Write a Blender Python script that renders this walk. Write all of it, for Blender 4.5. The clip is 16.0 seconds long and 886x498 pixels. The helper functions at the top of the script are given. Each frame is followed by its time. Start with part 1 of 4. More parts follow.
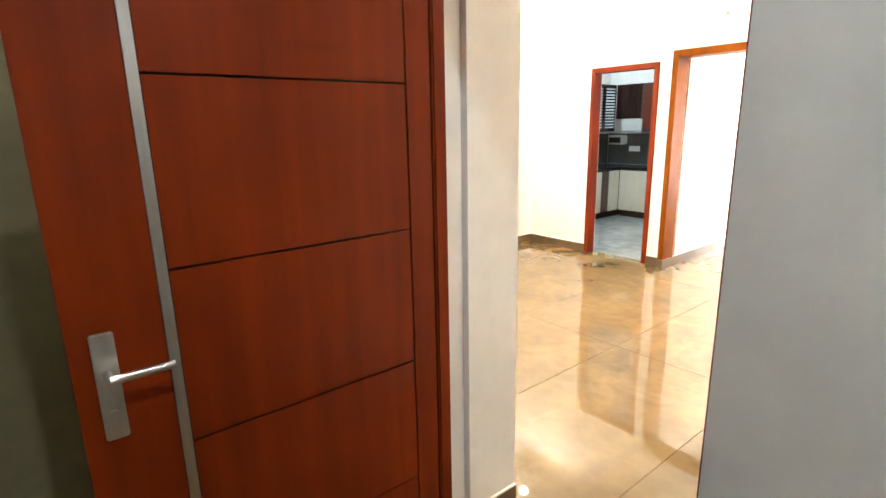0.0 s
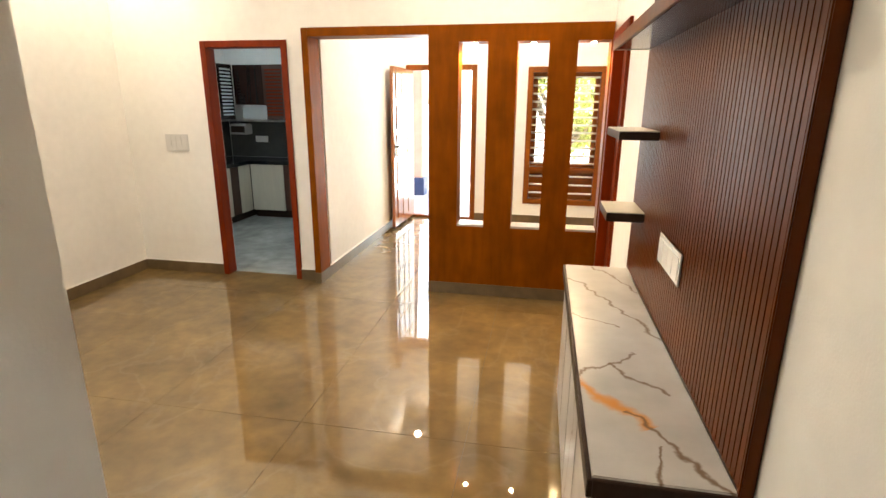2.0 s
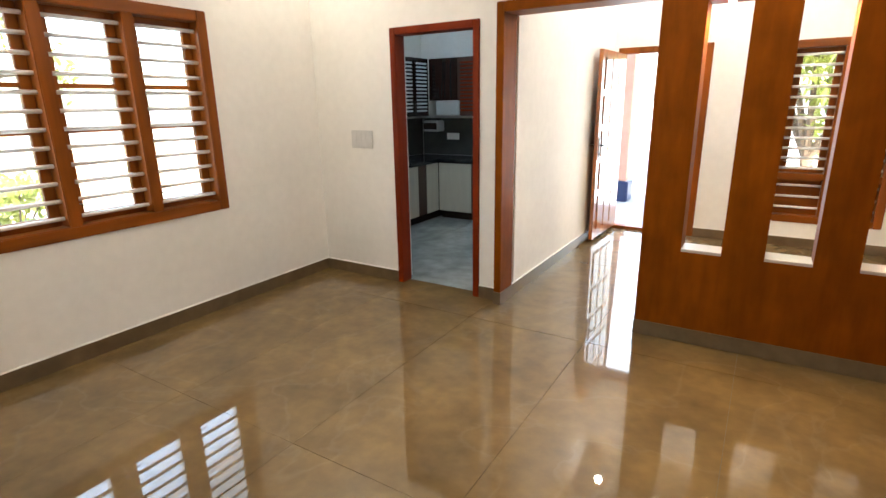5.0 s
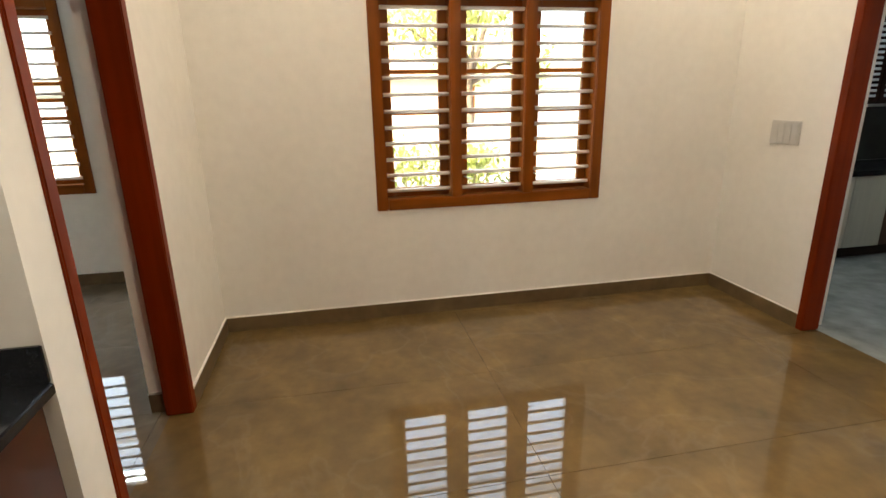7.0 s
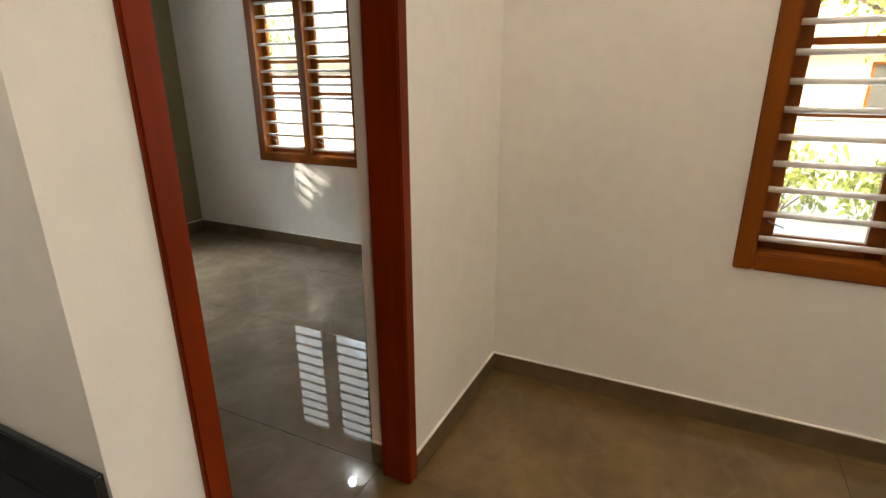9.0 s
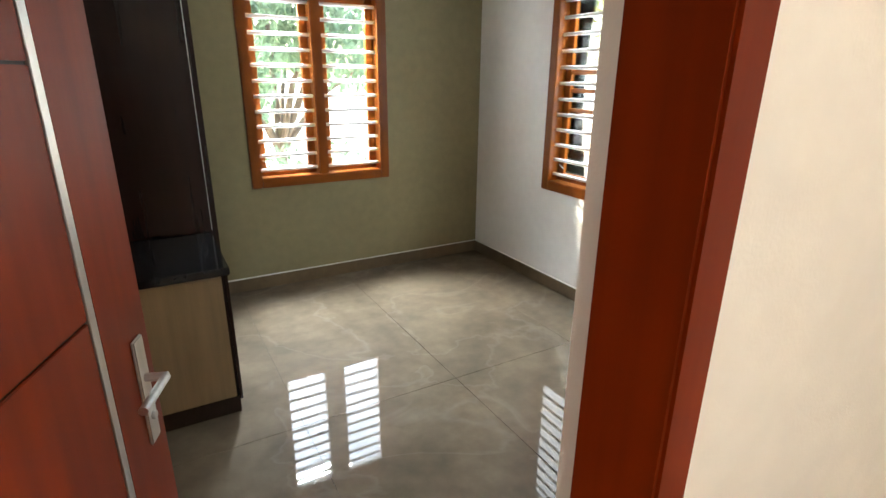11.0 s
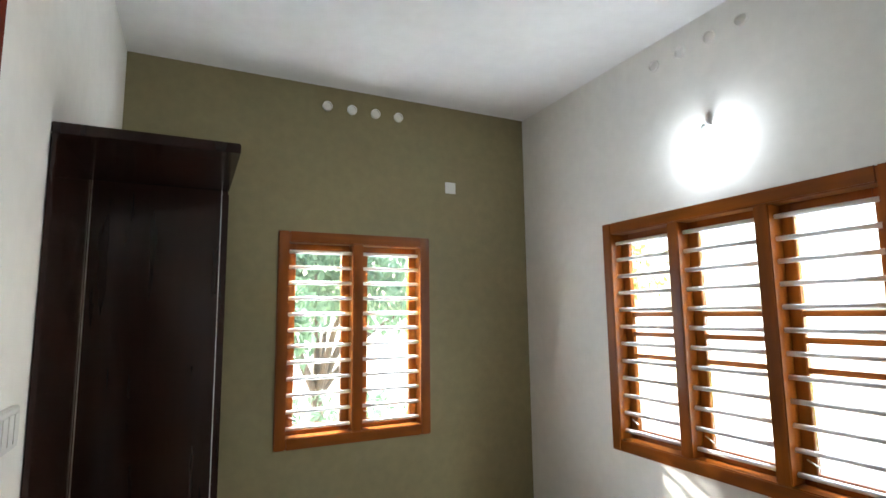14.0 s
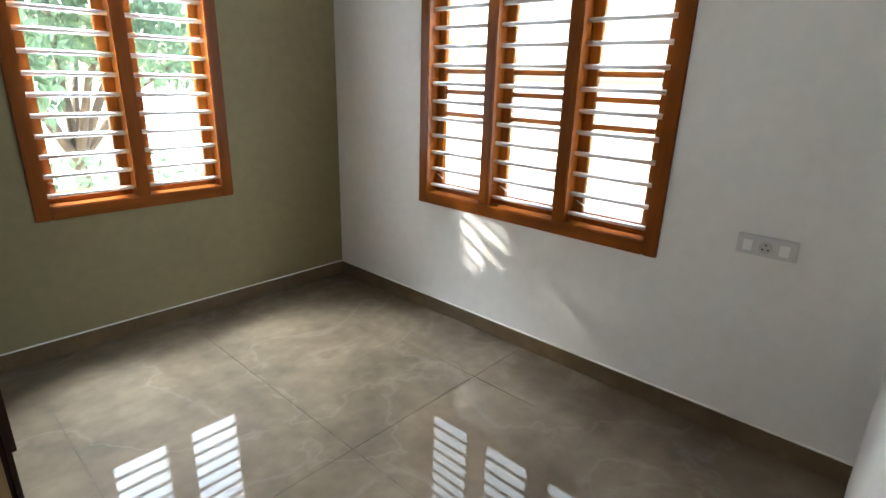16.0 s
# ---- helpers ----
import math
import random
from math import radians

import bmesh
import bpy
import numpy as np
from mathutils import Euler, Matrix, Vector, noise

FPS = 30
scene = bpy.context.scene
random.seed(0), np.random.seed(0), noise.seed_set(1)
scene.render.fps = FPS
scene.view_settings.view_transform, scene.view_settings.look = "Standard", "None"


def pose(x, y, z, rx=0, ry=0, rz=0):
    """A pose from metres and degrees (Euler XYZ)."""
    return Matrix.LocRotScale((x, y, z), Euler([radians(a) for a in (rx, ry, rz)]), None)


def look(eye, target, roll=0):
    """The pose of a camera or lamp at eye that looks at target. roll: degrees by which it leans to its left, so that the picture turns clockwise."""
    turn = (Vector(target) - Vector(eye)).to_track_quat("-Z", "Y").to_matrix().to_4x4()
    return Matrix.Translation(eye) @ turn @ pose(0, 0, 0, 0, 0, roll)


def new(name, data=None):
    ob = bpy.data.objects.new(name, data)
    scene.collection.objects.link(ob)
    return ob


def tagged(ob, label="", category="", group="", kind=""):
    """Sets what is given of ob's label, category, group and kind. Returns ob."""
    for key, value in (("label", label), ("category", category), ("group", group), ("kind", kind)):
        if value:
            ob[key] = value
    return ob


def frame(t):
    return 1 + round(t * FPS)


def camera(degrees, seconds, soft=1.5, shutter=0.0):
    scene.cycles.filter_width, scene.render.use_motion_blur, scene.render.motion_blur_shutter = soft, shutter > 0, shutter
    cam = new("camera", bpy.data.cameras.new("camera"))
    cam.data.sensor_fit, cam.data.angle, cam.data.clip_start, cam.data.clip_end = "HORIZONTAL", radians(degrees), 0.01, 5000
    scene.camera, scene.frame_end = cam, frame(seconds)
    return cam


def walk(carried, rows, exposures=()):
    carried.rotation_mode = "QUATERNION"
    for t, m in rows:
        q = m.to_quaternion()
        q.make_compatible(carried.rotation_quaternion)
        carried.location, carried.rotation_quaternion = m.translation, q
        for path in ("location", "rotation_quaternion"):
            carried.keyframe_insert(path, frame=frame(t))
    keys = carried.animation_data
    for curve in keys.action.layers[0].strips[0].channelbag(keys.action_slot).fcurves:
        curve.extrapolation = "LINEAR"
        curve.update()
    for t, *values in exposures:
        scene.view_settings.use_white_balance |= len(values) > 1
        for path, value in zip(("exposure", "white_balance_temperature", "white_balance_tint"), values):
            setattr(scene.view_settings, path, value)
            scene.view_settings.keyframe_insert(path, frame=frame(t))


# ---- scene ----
cam = camera(80.9, 16.0)
PATH = [
    (0, (4.495, -5.178, 1.53), (2.988, -3.948, 1.063), -1.1),
    (0.5, (4.179, -4.819, 1.563), (2.956, -3.319, 1.059), 1.2),
    (1, (3.942, -4.671, 1.61), (3.135, -2.92, 1.079), 1.5),
    (1.5, (3.832, -4.478, 1.593), (3.298, -2.626, 1.057), 1.0),
    (2, (3.797, -4.299, 1.597), (3.44, -2.406, 1.058), 0.4),
    (2.5, (3.75, -4.122, 1.586), (3.47, -2.217, 1.046), 0.3),
    (3, (3.691, -3.935, 1.572), (3.454, -2.022, 1.038), 0.8),
    (5.5, (3.488, -3.26, 1.526), (2.108, -1.922, 0.973), -1.1),
    (6, (3.611, -2.955, 1.587), (1.922, -2.062, 0.997), -1.5),
    (6.5, (3.574, -2.915, 1.546), (1.745, -2.351, 0.968), -1.4),
    (7, (3.446, -2.884, 1.52), (1.567, -2.506, 0.947), -1.1),
    (7.5, (3.169, -2.9, 1.512), (1.287, -2.523, 0.951), 0.4),
    (8, (2.932, -2.8, 1.517), (1.018, -2.71, 0.942), -0.6),
    (8.5, (2.687, -2.707, 1.547), (0.838, -3.16, 0.933), -0.8),
    (9, (2.391, -2.845, 1.55), (0.683, -3.666, 0.91), -0.2),
    (9.5, (2.128, -2.958, 1.612), (0.58, -4.029, 0.938), 0.2),
    (10, (1.834, -3.041, 1.633), (0.623, -4.465, 0.923), 0.0),
    (12.5, (1.192, -3.822, 1.625), (0.348, -5.583, 1.193), -0.0),
    (13, (1.23, -3.815, 1.697), (0.359, -5.613, 1.777), -0.2),
    (13.5, (1.221, -3.791, 1.668), (0.375, -5.556, 2.079), -0.5),
    (14, (1.241, -3.81, 1.671), (0.377, -5.596, 1.919), -0.7),
    (14.5, (1.243, -3.822, 1.6), (0.376, -5.601, 1.312), -0.2),
    (15, (1.237, -3.857, 1.614), (0.384, -5.599, 1.125), 0.0),
    (15.5, (1.266, -3.933, 1.606), (0.226, -5.549, 1.051), 1.2),
    (16, (1.243, -3.979, 1.609), (-0.165, -5.254, 0.984), 1.7),
]
EXPOSURES = [(0, 5.55, 6750, 10), (0.5, 4.9, 6800, 10), (1, 4.7, 6750, 10), (2, 4.1, 7050, 10), (3, 3.95, 6900, 10), (5.5, 3.68, 6250, 10), (6.5, 3.55, 7100, 10), (7.5, 3.43, 7150, 10), (8.5, 3.2, 7300, 10), (9, 3.2, 7000, 10), (9.5, 3.87, 6550, 10), (10, 3.87, 6600, 10),
             (12.5, 4.2, 6500, 10), (13, 3.93, 6400, 10), (14, 3.87, 6350, 10), (15, 3.75, 6100, 10), (16, 3.82, 6280, 10)]
walk(cam, [(t, look(eye, target, roll)) for t, eye, target, roll in PATH], EXPOSURES)

# ---- light ----
SUN_AZ, SUN_EL = 143.3, 25.8  # where the sun stands: degrees clockwise from +y, and above the horizon
world = bpy.data.worlds.new("sky")
scene.world = world
world.use_nodes = True
sky = world.node_tree.nodes.new("ShaderNodeTexSky")
sky.sky_type, sky.sun_disc, sky.dust_density = "NISHITA", False, 3.0
sky.sun_elevation, sky.sun_rotation = radians(SUN_EL), radians(SUN_AZ)
world.node_tree.nodes["Background"].inputs["Strength"].default_value = 0.15
world.node_tree.links.new(sky.outputs[0], world.node_tree.nodes["Background"].inputs["Color"])
sun = new("sun", bpy.data.lights.new("sun", "SUN"))
sun.data.energy, sun.data.angle, sun.data.color = 2.0, radians(0.9), (1.0, 0.93, 0.82)
_az, _el = radians(SUN_AZ), radians(SUN_EL)
sun.matrix_basis = look((0, 0, 0), (-math.sin(_az) * math.cos(_el), -math.cos(_az) * math.cos(_el), -math.sin(_el)))


def spot_lamp(name, x, y, z, watts, colour, size=0.08, cone=150):
    lamp = new(name, bpy.data.lights.new(name, "SPOT"))
    lamp.data.energy, lamp.data.color, lamp.data.shadow_soft_size = watts, colour, size / 2
    lamp.data.spot_size, lamp.data.spot_blend = radians(cone), 0.6
    lamp.matrix_basis = pose(x, y, z)
    return lamp


def window_sky(name, eye, target, width, height, watts):
    """An area lamp at a window that stands in for the bright sky above it."""
    lamp = new(name, bpy.data.lights.new(name, "AREA"))
    lamp.data.shape, lamp.data.size, lamp.data.size_y = "RECTANGLE", width, height
    lamp.data.energy, lamp.data.color = watts, (0.86, 0.94, 1.0)
    lamp.matrix_basis = look(eye, target)
    return lamp


window_sky("window_sky_south", (0.17, -8.3, 3.1), (0.1, -6.5, 0.2), 0.9, 0.7, 105)
window_sky("window_sky_west", (-2.2, -5.6, 3.1), (-0.4, -5.8, 0.2), 1.7, 0.9, 27)
for k in range(2):  # one for each pane of the two bedroom windows
    x = -0.389 + 0.075 + 0.2228 + k * 0.5205
    window_sky("window_sky_south_pane", (x, -7.508, 1.524), (x, -6.0, 1.524), 0.34, 1.18, 0.5)
for k in range(3):
    y = -6.51 + 0.075 + 0.2287 + k * 0.5323
    window_sky("window_sky_west_pane", (-1.365, y, 1.524), (0.5, y, 1.524), 0.35, 1.2, 0.42)
for k in range(3):
    y = -2.635 + 0.075 + 0.218 + k * 0.5113
    window_sky("window_sky_living_pane", (-0.075, y, 1.471), (1.5, y, 1.471), 0.33, 1.13, 0.3)
window_sky("door_sky_main", (2.39, 3.22, 1.1), (2.39, 0.0, 0.6), 0.8, 1.8, 2.6)

# ceiling lamps: x, y, watts, colour; the last three (kitchen, second bedroom, niche) are unseen, added as fill
WARM, HALL_WHITE, COOL, KITCHEN_COOL = (1.0, 0.93, 0.82), (1.0, 0.975, 0.94), (0.80, 0.91, 1.0), (0.55, 0.80, 1.0)
CEILING_AND_FILL_LIGHTS = [(0.45, -0.55, 4.4, WARM), (3.4, -0.7, 5.0, WARM), (0.6, -3.0, 3.2, WARM), (2.6, -2.5, 4.6, WARM), (2.15, 2.45, 2.8, HALL_WHITE), (3.38, 2.45, 2.8, HALL_WHITE), (2.96, 1.44, 3.0, HALL_WHITE), (3.59, 1.44, 3.0, HALL_WHITE), (0.4, 1.2, 4.2, KITCHEN_COOL), (4.85, -5.0, 0.55, COOL), (2.42, -3.98, 0.6, COOL)]
BULB = (-1.29, -5.65, 2.575, 9.0)  # wall bulb in the bedroom and its glow

# ---- materials ----
def material(name, colour, rough=0.5, metal=0.0, grain=None, spots=None, bump=0.0, bump_scale=60.0, coat=0.0, stretch=(1, 1, 1), vary=0.0, spec=0.5):
    """A surface: base colour, fine grain (scale, dark, light factors), large stains (scale, factors), bump."""
    m = bpy.data.materials.new(name)
    m.use_nodes = True
    t = m.node_tree
    n, k = t.nodes, t.links
    b = n["Principled BSDF"]
    b.inputs["Roughness"].default_value, b.inputs["Metallic"].default_value = rough, metal
    b.inputs["Coat Weight"].default_value = coat
    b.inputs["Coat Roughness"].default_value = 0.08
    b.inputs["Specular IOR Level"].default_value = spec
    co = n.new("ShaderNodeTexCoord")
    mp = n.new("ShaderNodeMapping")
    mp.inputs["Scale"].default_value = stretch
    k.new(co.outputs["Object"], mp.inputs["Vector"])
    rgb = n.new("ShaderNodeRGB")
    rgb.outputs[0].default_value = (*colour, 1)
    out = rgb.outputs[0]

    def factor(scale, low, high, detail, source):
        nonlocal out
        tex = n.new("ShaderNodeTexNoise")
        tex.inputs["Scale"].default_value, tex.inputs["Detail"].default_value = scale, detail
        k.new(source, tex.inputs["Vector"])
        ramp = n.new("ShaderNodeMapRange")
        ramp.inputs["From Min"].default_value, ramp.inputs["From Max"].default_value = 0.3, 0.7
        ramp.inputs["To Min"].default_value, ramp.inputs["To Max"].default_value = low, high
        k.new(tex.outputs["Fac"], ramp.inputs["Value"])
        mul = n.new("ShaderNodeVectorMath")
        mul.operation = "SCALE"
        k.new(out, mul.inputs[0])
        k.new(ramp.outputs[0], mul.inputs["Scale"])
        out = mul.outputs[0]
        return tex

    if grain:
        factor(*grain, 4, mp.outputs["Vector"])
    if spots:
        factor(*spots, 3, co.outputs["Object"])
    if vary:
        info = n.new("ShaderNodeObjectInfo")
        rr = n.new("ShaderNodeMapRange")
        rr.inputs["To Min"].default_value, rr.inputs["To Max"].default_value = 1 - vary, 1 + vary
        k.new(info.outputs["Random"], rr.inputs["Value"])
        mul = n.new("ShaderNodeVectorMath")
        mul.operation = "SCALE"
        k.new(out, mul.inputs[0])
        k.new(rr.outputs[0], mul.inputs["Scale"])
        out = mul.outputs[0]
    k.new(out, b.inputs["Base Color"])
    if bump:
        tex = n.new("ShaderNodeTexNoise")
        tex.inputs["Scale"].default_value, tex.inputs["Detail"].default_value = bump_scale, 5
        k.new(mp.outputs["Vector"], tex.inputs["Vector"])
        bp = n.new("ShaderNodeBump")
        bp.inputs["Strength"].default_value, bp.inputs["Distance"].default_value = bump, 0.004
        k.new(tex.outputs["Fac"], bp.inputs["Height"])
        k.new(bp.outputs[0], b.inputs["Normal"])
    return m


def glowing(name, colour, strength):
    m = bpy.data.materials.new(name)
    m.use_nodes = True
    b = m.node_tree.nodes["Principled BSDF"]
    b.inputs["Emission Color"].default_value, b.inputs["Emission Strength"].default_value = (*colour, 1), strength
    return m


def pane_glass():
    m = bpy.data.materials.new("pane_glass")
    m.use_nodes = True
    n, k = m.node_tree.nodes, m.node_tree.links
    n.remove(n["Principled BSDF"])
    tr, gl, fr, mix = (n.new("ShaderNode" + a) for a in ("BsdfTransparent", "BsdfGlossy", "Fresnel", "MixShader"))
    tr.inputs[0].default_value = (0.94, 0.97, 0.95, 1)
    gl.inputs["Roughness"].default_value = 0.02
    fr.inputs["IOR"].default_value = 1.4
    k.new(fr.outputs[0], mix.inputs[0])
    k.new(tr.outputs[0], mix.inputs[1])
    k.new(gl.outputs[0], mix.inputs[2])
    k.new(mix.outputs[0], n["Material Output"].inputs["Surface"])
    return m


def polished_tile(name, colour, vein, amount=0.065):
    """Polished vitrified floor tile: cloudy marble, pale veins, mirror gloss."""
    m = material(name, colour, 0.62, grain=(2.6, 0.72, 1.26), spots=(10.0, 0.84, 1.15), vary=0.04, spec=0.15)
    m.node_tree.nodes["Principled BSDF"].inputs["Coat Weight"].default_value = 1.0
    m.node_tree.nodes["Principled BSDF"].inputs["Coat IOR"].default_value = 1.6
    m.node_tree.nodes["Principled BSDF"].inputs["Coat Roughness"].default_value = 0.016
    n, k = m.node_tree.nodes, m.node_tree.links
    b = n["Principled BSDF"]
    base = b.inputs["Base Color"].links[0].from_socket
    co = n.new("ShaderNodeTexCoord")
    warp = n.new("ShaderNodeTexNoise")
    warp.inputs["Scale"].default_value, warp.inputs["Detail"].default_value, warp.inputs["Distortion"].default_value = 1.1, 5, 0.8
    k.new(co.outputs["Object"], warp.inputs["Vector"])
    ramp = n.new("ShaderNodeValToRGB")
    ramp.color_ramp.elements[0].position, ramp.color_ramp.elements[0].color = 0.485, (0, 0, 0, 1)
    ramp.color_ramp.elements[1].position, ramp.color_ramp.elements[1].color = 0.5, (1, 1, 1, 1)
    e = ramp.color_ramp.elements.new(0.522)
    e.color = (0, 0, 0, 1)
    k.new(warp.outputs["Fac"], ramp.inputs[0])
    fade = n.new("ShaderNodeMath")
    fade.operation = "MULTIPLY"
    fade.inputs[1].default_value = amount
    k.new(ramp.outputs[0], fade.inputs[0])
    mix = n.new("ShaderNodeMix")
    mix.data_type = "RGBA"
    mix.inputs["B"].default_value = (*vein, 1)
    k.new(fade.outputs[0], mix.inputs["Factor"])
    k.new(base, mix.inputs["A"])
    k.new(mix.outputs["Result"], b.inputs["Base Color"])
    return m


def veined_marble(name):
    """White laminate crossed by a few long wandering brown veins and one ochre streak.
    Each vein: start, end (x, y), half width, colour; z lets the veins run on down the fronts."""
    m = material(name, (0.48, 0.46, 0.44), 0.28, grain=(3.0, 0.84, 1.07), spots=(9.0, 0.90, 1.05), spec=0.4)
    n, k = m.node_tree.nodes, m.node_tree.links
    b = n["Principled BSDF"]
    out = b.inputs["Base Color"].links[0].from_socket
    co = n.new("ShaderNodeTexCoord")
    sep = n.new("ShaderNodeSeparateXYZ")
    k.new(co.outputs["Object"], sep.inputs[0])
    wob = n.new("ShaderNodeTexNoise")
    wob.inputs["Scale"].default_value, wob.inputs["Detail"].default_value = 7, 6
    k.new(co.outputs["Object"], wob.inputs["Vector"])
    fine = n.new("ShaderNodeTexNoise")
    fine.inputs["Scale"].default_value, fine.inputs["Detail"].default_value = 26, 4
    k.new(co.outputs["Object"], fine.inputs["Vector"])

    def op(kind, a, c, d=None):
        nd = n.new("ShaderNodeMath")
        nd.operation = kind
        for i, v in enumerate((a, c, d)):
            if v is None:
                continue
            if isinstance(v, (int, float)):
                nd.inputs[i].default_value = v
            else:
                k.new(v, nd.inputs[i])
        return nd.outputs[0]

    brown, ochre = (0.125, 0.062, 0.02), (0.58, 0.21, 0.002)
    veins = (((3.95, -1.86), (4.25, -2.52), 0.011, brown), ((3.95, -2.80), (4.12, -2.66), 0.009, brown), ((4.06, -2.74), (4.18, -2.88), 0.011, brown),
             ((3.95, -2.85), (4.09, -3.06), 0.032, ochre), ((4.06, -3.02), (4.25, -3.29), 0.011, brown), ((4.08, -1.70), (4.25, -2.02), 0.009, brown), ((3.95, -2.3), (4.1, -2.42), 0.006, brown), ((4.10, -3.16), (4.10, -3.40), 0.008, brown))
    for (x0, y0), (x1, y1), half, colour in veins:
        length = math.hypot(x1 - x0, y1 - y0)
        ux, uy = (x1 - x0) / length, (y1 - y0) / length
        dx, dy = op("SUBTRACT", sep.outputs[0], x0), op("SUBTRACT", sep.outputs[1], y0)
        along = op("ADD", op("MULTIPLY", dx, ux), op("MULTIPLY", dy, uy))
        across = op("ADD", op("MULTIPLY", dx, -uy), op("MULTIPLY", dy, ux))
        across = op("ADD", across, op("MULTIPLY", sep.outputs[2], 0.25))
        across = op("SUBTRACT", across, 0.25 * 0.805)
        wander = op("MULTIPLY", op("SUBTRACT", wob.outputs["Fac"], 0.5), 0.16)
        dist = op("ABSOLUTE", op("ADD", across, wander), 0)
        edge = op("MULTIPLY", op("ADD", fine.outputs["Fac"], 0.25), half * 1.4)
        near = n.new("ShaderNodeMapRange")
        near.interpolation_type = "SMOOTHSTEP"
        near.inputs["To Min"].default_value, near.inputs["To Max"].default_value = 0.92, 0.0
        near.inputs["From Min"].default_value = 0.0
        k.new(dist, near.inputs["Value"])
        k.new(edge, near.inputs["From Max"])
        inside = op("MULTIPLY", op("GREATER_THAN", along, -0.02), op("LESS_THAN", along, length + 0.02))
        mix = n.new("ShaderNodeMix")
        mix.data_type = "RGBA"
        mix.inputs["B"].default_value = (*colour, 1)
        k.new(op("MULTIPLY", near.outputs[0], inside), mix.inputs["Factor"])
        k.new(out, mix.inputs["A"])
        out = mix.outputs["Result"]
    k.new(out, b.inputs["Base Color"])
    return m


WALL = material("white_plaster", (0.78, 0.76, 0.72), 0.75, grain=(14, 0.97, 1.02), spots=(1.3, 0.95, 1.03), bump=0.12, bump_scale=160)
OLIVE = material("olive_paint", (0.24, 0.203, 0.103), 0.7, grain=(14, 0.93, 1.05), spots=(1.3, 0.90, 1.06), bump=0.14, bump_scale=160)
CEIL = material("ceiling_paint", (0.8, 0.8, 0.8), 0.8, grain=(9, 0.97, 1.02), bump=0.08, bump_scale=140)
TEAK = material("varnished_teak", (0.215, 0.057, 0.005), 0.36, grain=(16, 0.70, 1.25), spots=(3, 0.85, 1.1), coat=0.12, stretch=(1, 1, 0.08), bump=0.05, bump_scale=120, spec=0.2)
TEAK_GLOSS = material("glossy_lacquered_teak", (0.34, 0.10, 0.016), 0.3, grain=(16, 0.72, 1.25), spots=(3, 0.88, 1.1), coat=1.0, stretch=(1, 1, 0.08))
TEAK_H = material("varnished_teak_rail", (0.215, 0.057, 0.005), 0.36, grain=(16, 0.70, 1.25), spots=(3, 0.85, 1.1), coat=0.2, stretch=(0.08, 0.08, 1), bump=0.05, bump_scale=120, spec=0.2)
REDWOOD = material("red_brown_door_laminate", (0.172, 0.0195, 0.0015), 0.42, grain=(20, 0.8, 1.18), spots=(2, 0.85, 1.1), coat=0.02, stretch=(1, 1, 0.06), bump=0.03, spec=0.14)
PARTITION = material("reddish_brown_veneer", (0.180, 0.044, 0.0015), 0.42, grain=(18, 0.84, 1.15), spots=(5, 0.84, 1.14), coat=0.015, stretch=(1, 1, 0.15), bump=0.04, spec=0.06)
WALNUT = material("walnut_fluted_panel", (0.100, 0.0215, 0.0018), 0.34, grain=(22, 0.65, 1.3), spots=(2.5, 0.75, 1.2), coat=0.02, spec=0.12, stretch=(1, 1, 0.05), bump=0.05, vary=0.12)
DARKWOOD = material("dark_brown_laminate", (0.020, 0.0075, 0.005), 0.2, grain=(20, 0.86, 1.12), coat=0.12, stretch=(1, 1, 0.08), spec=0.3)
GROOVE = material("groove_brown", (0.042, 0.010, 0.002), 0.6, grain=(20, 0.8, 1.2), spec=0.1)
DARKEDGE = material("dark_brown_edge", (0.03, 0.016, 0.010), 0.4, grain=(20, 0.8, 1.2), spec=0.15)
BEIGE = material("beige_oak_laminate", (0.25, 0.16, 0.075), 0.4, grain=(24, 0.84, 1.14), spots=(2.2, 0.9, 1.06), stretch=(1, 1, 0.08))
CREAM = material("cream_laminate", (0.5, 0.46, 0.37), 0.35, grain=(20, 0.94, 1.05), stretch=(1, 1, 0.1))
GRANITE = material("black_granite", (0.008, 0.009, 0.011), 0.1, grain=(180, 0.4, 2.2), spots=(30, 0.7, 1.4), spec=0.6)
SKIRT = material("skirting_tile", (0.125, 0.083, 0.042), 0.3, grain=(3, 0.8, 1.2), spots=(12, 0.9, 1.1))
TILE = polished_tile("polished_brown_tile", (0.137, 0.086, 0.029), (0.34, 0.30, 0.24))
# same tile as TILE, greyed in its colour to imitate cool bedroom daylight
TILE_DAYLIT = polished_tile("polished_greige_daylight_tile", (0.120, 0.091, 0.058), (0.38, 0.34, 0.29), 0.09)
KTILE = polished_tile("grey_kitchen_tile", (0.30, 0.31, 0.29), (0.42, 0.43, 0.40))
GROUT = material("tile_joint", (0.085, 0.065, 0.042), 0.6, grain=(40, 0.8, 1.2))
BACKSPLASH = material("dark_grey_wall_tile", (0.075, 0.07, 0.062), 0.25, grain=(5, 0.85, 1.15))
STEEL = material("brushed_steel", (0.6, 0.58, 0.55), 0.3, 1.0, grain=(60, 0.9, 1.1), stretch=(1, 1, 0.1))
DARKSTEEL = material("dark_bronze", (0.10, 0.085, 0.07), 0.35, 1.0, grain=(60, 0.9, 1.1), stretch=(1, 1, 0.1))
BARWHITE = material("white_painted_bar", (0.82, 0.82, 0.80), 0.35, grain=(30, 0.94, 1.04))
PLASTIC = material("white_plastic", (0.78, 0.78, 0.75), 0.35, grain=(30, 0.98, 1.02))
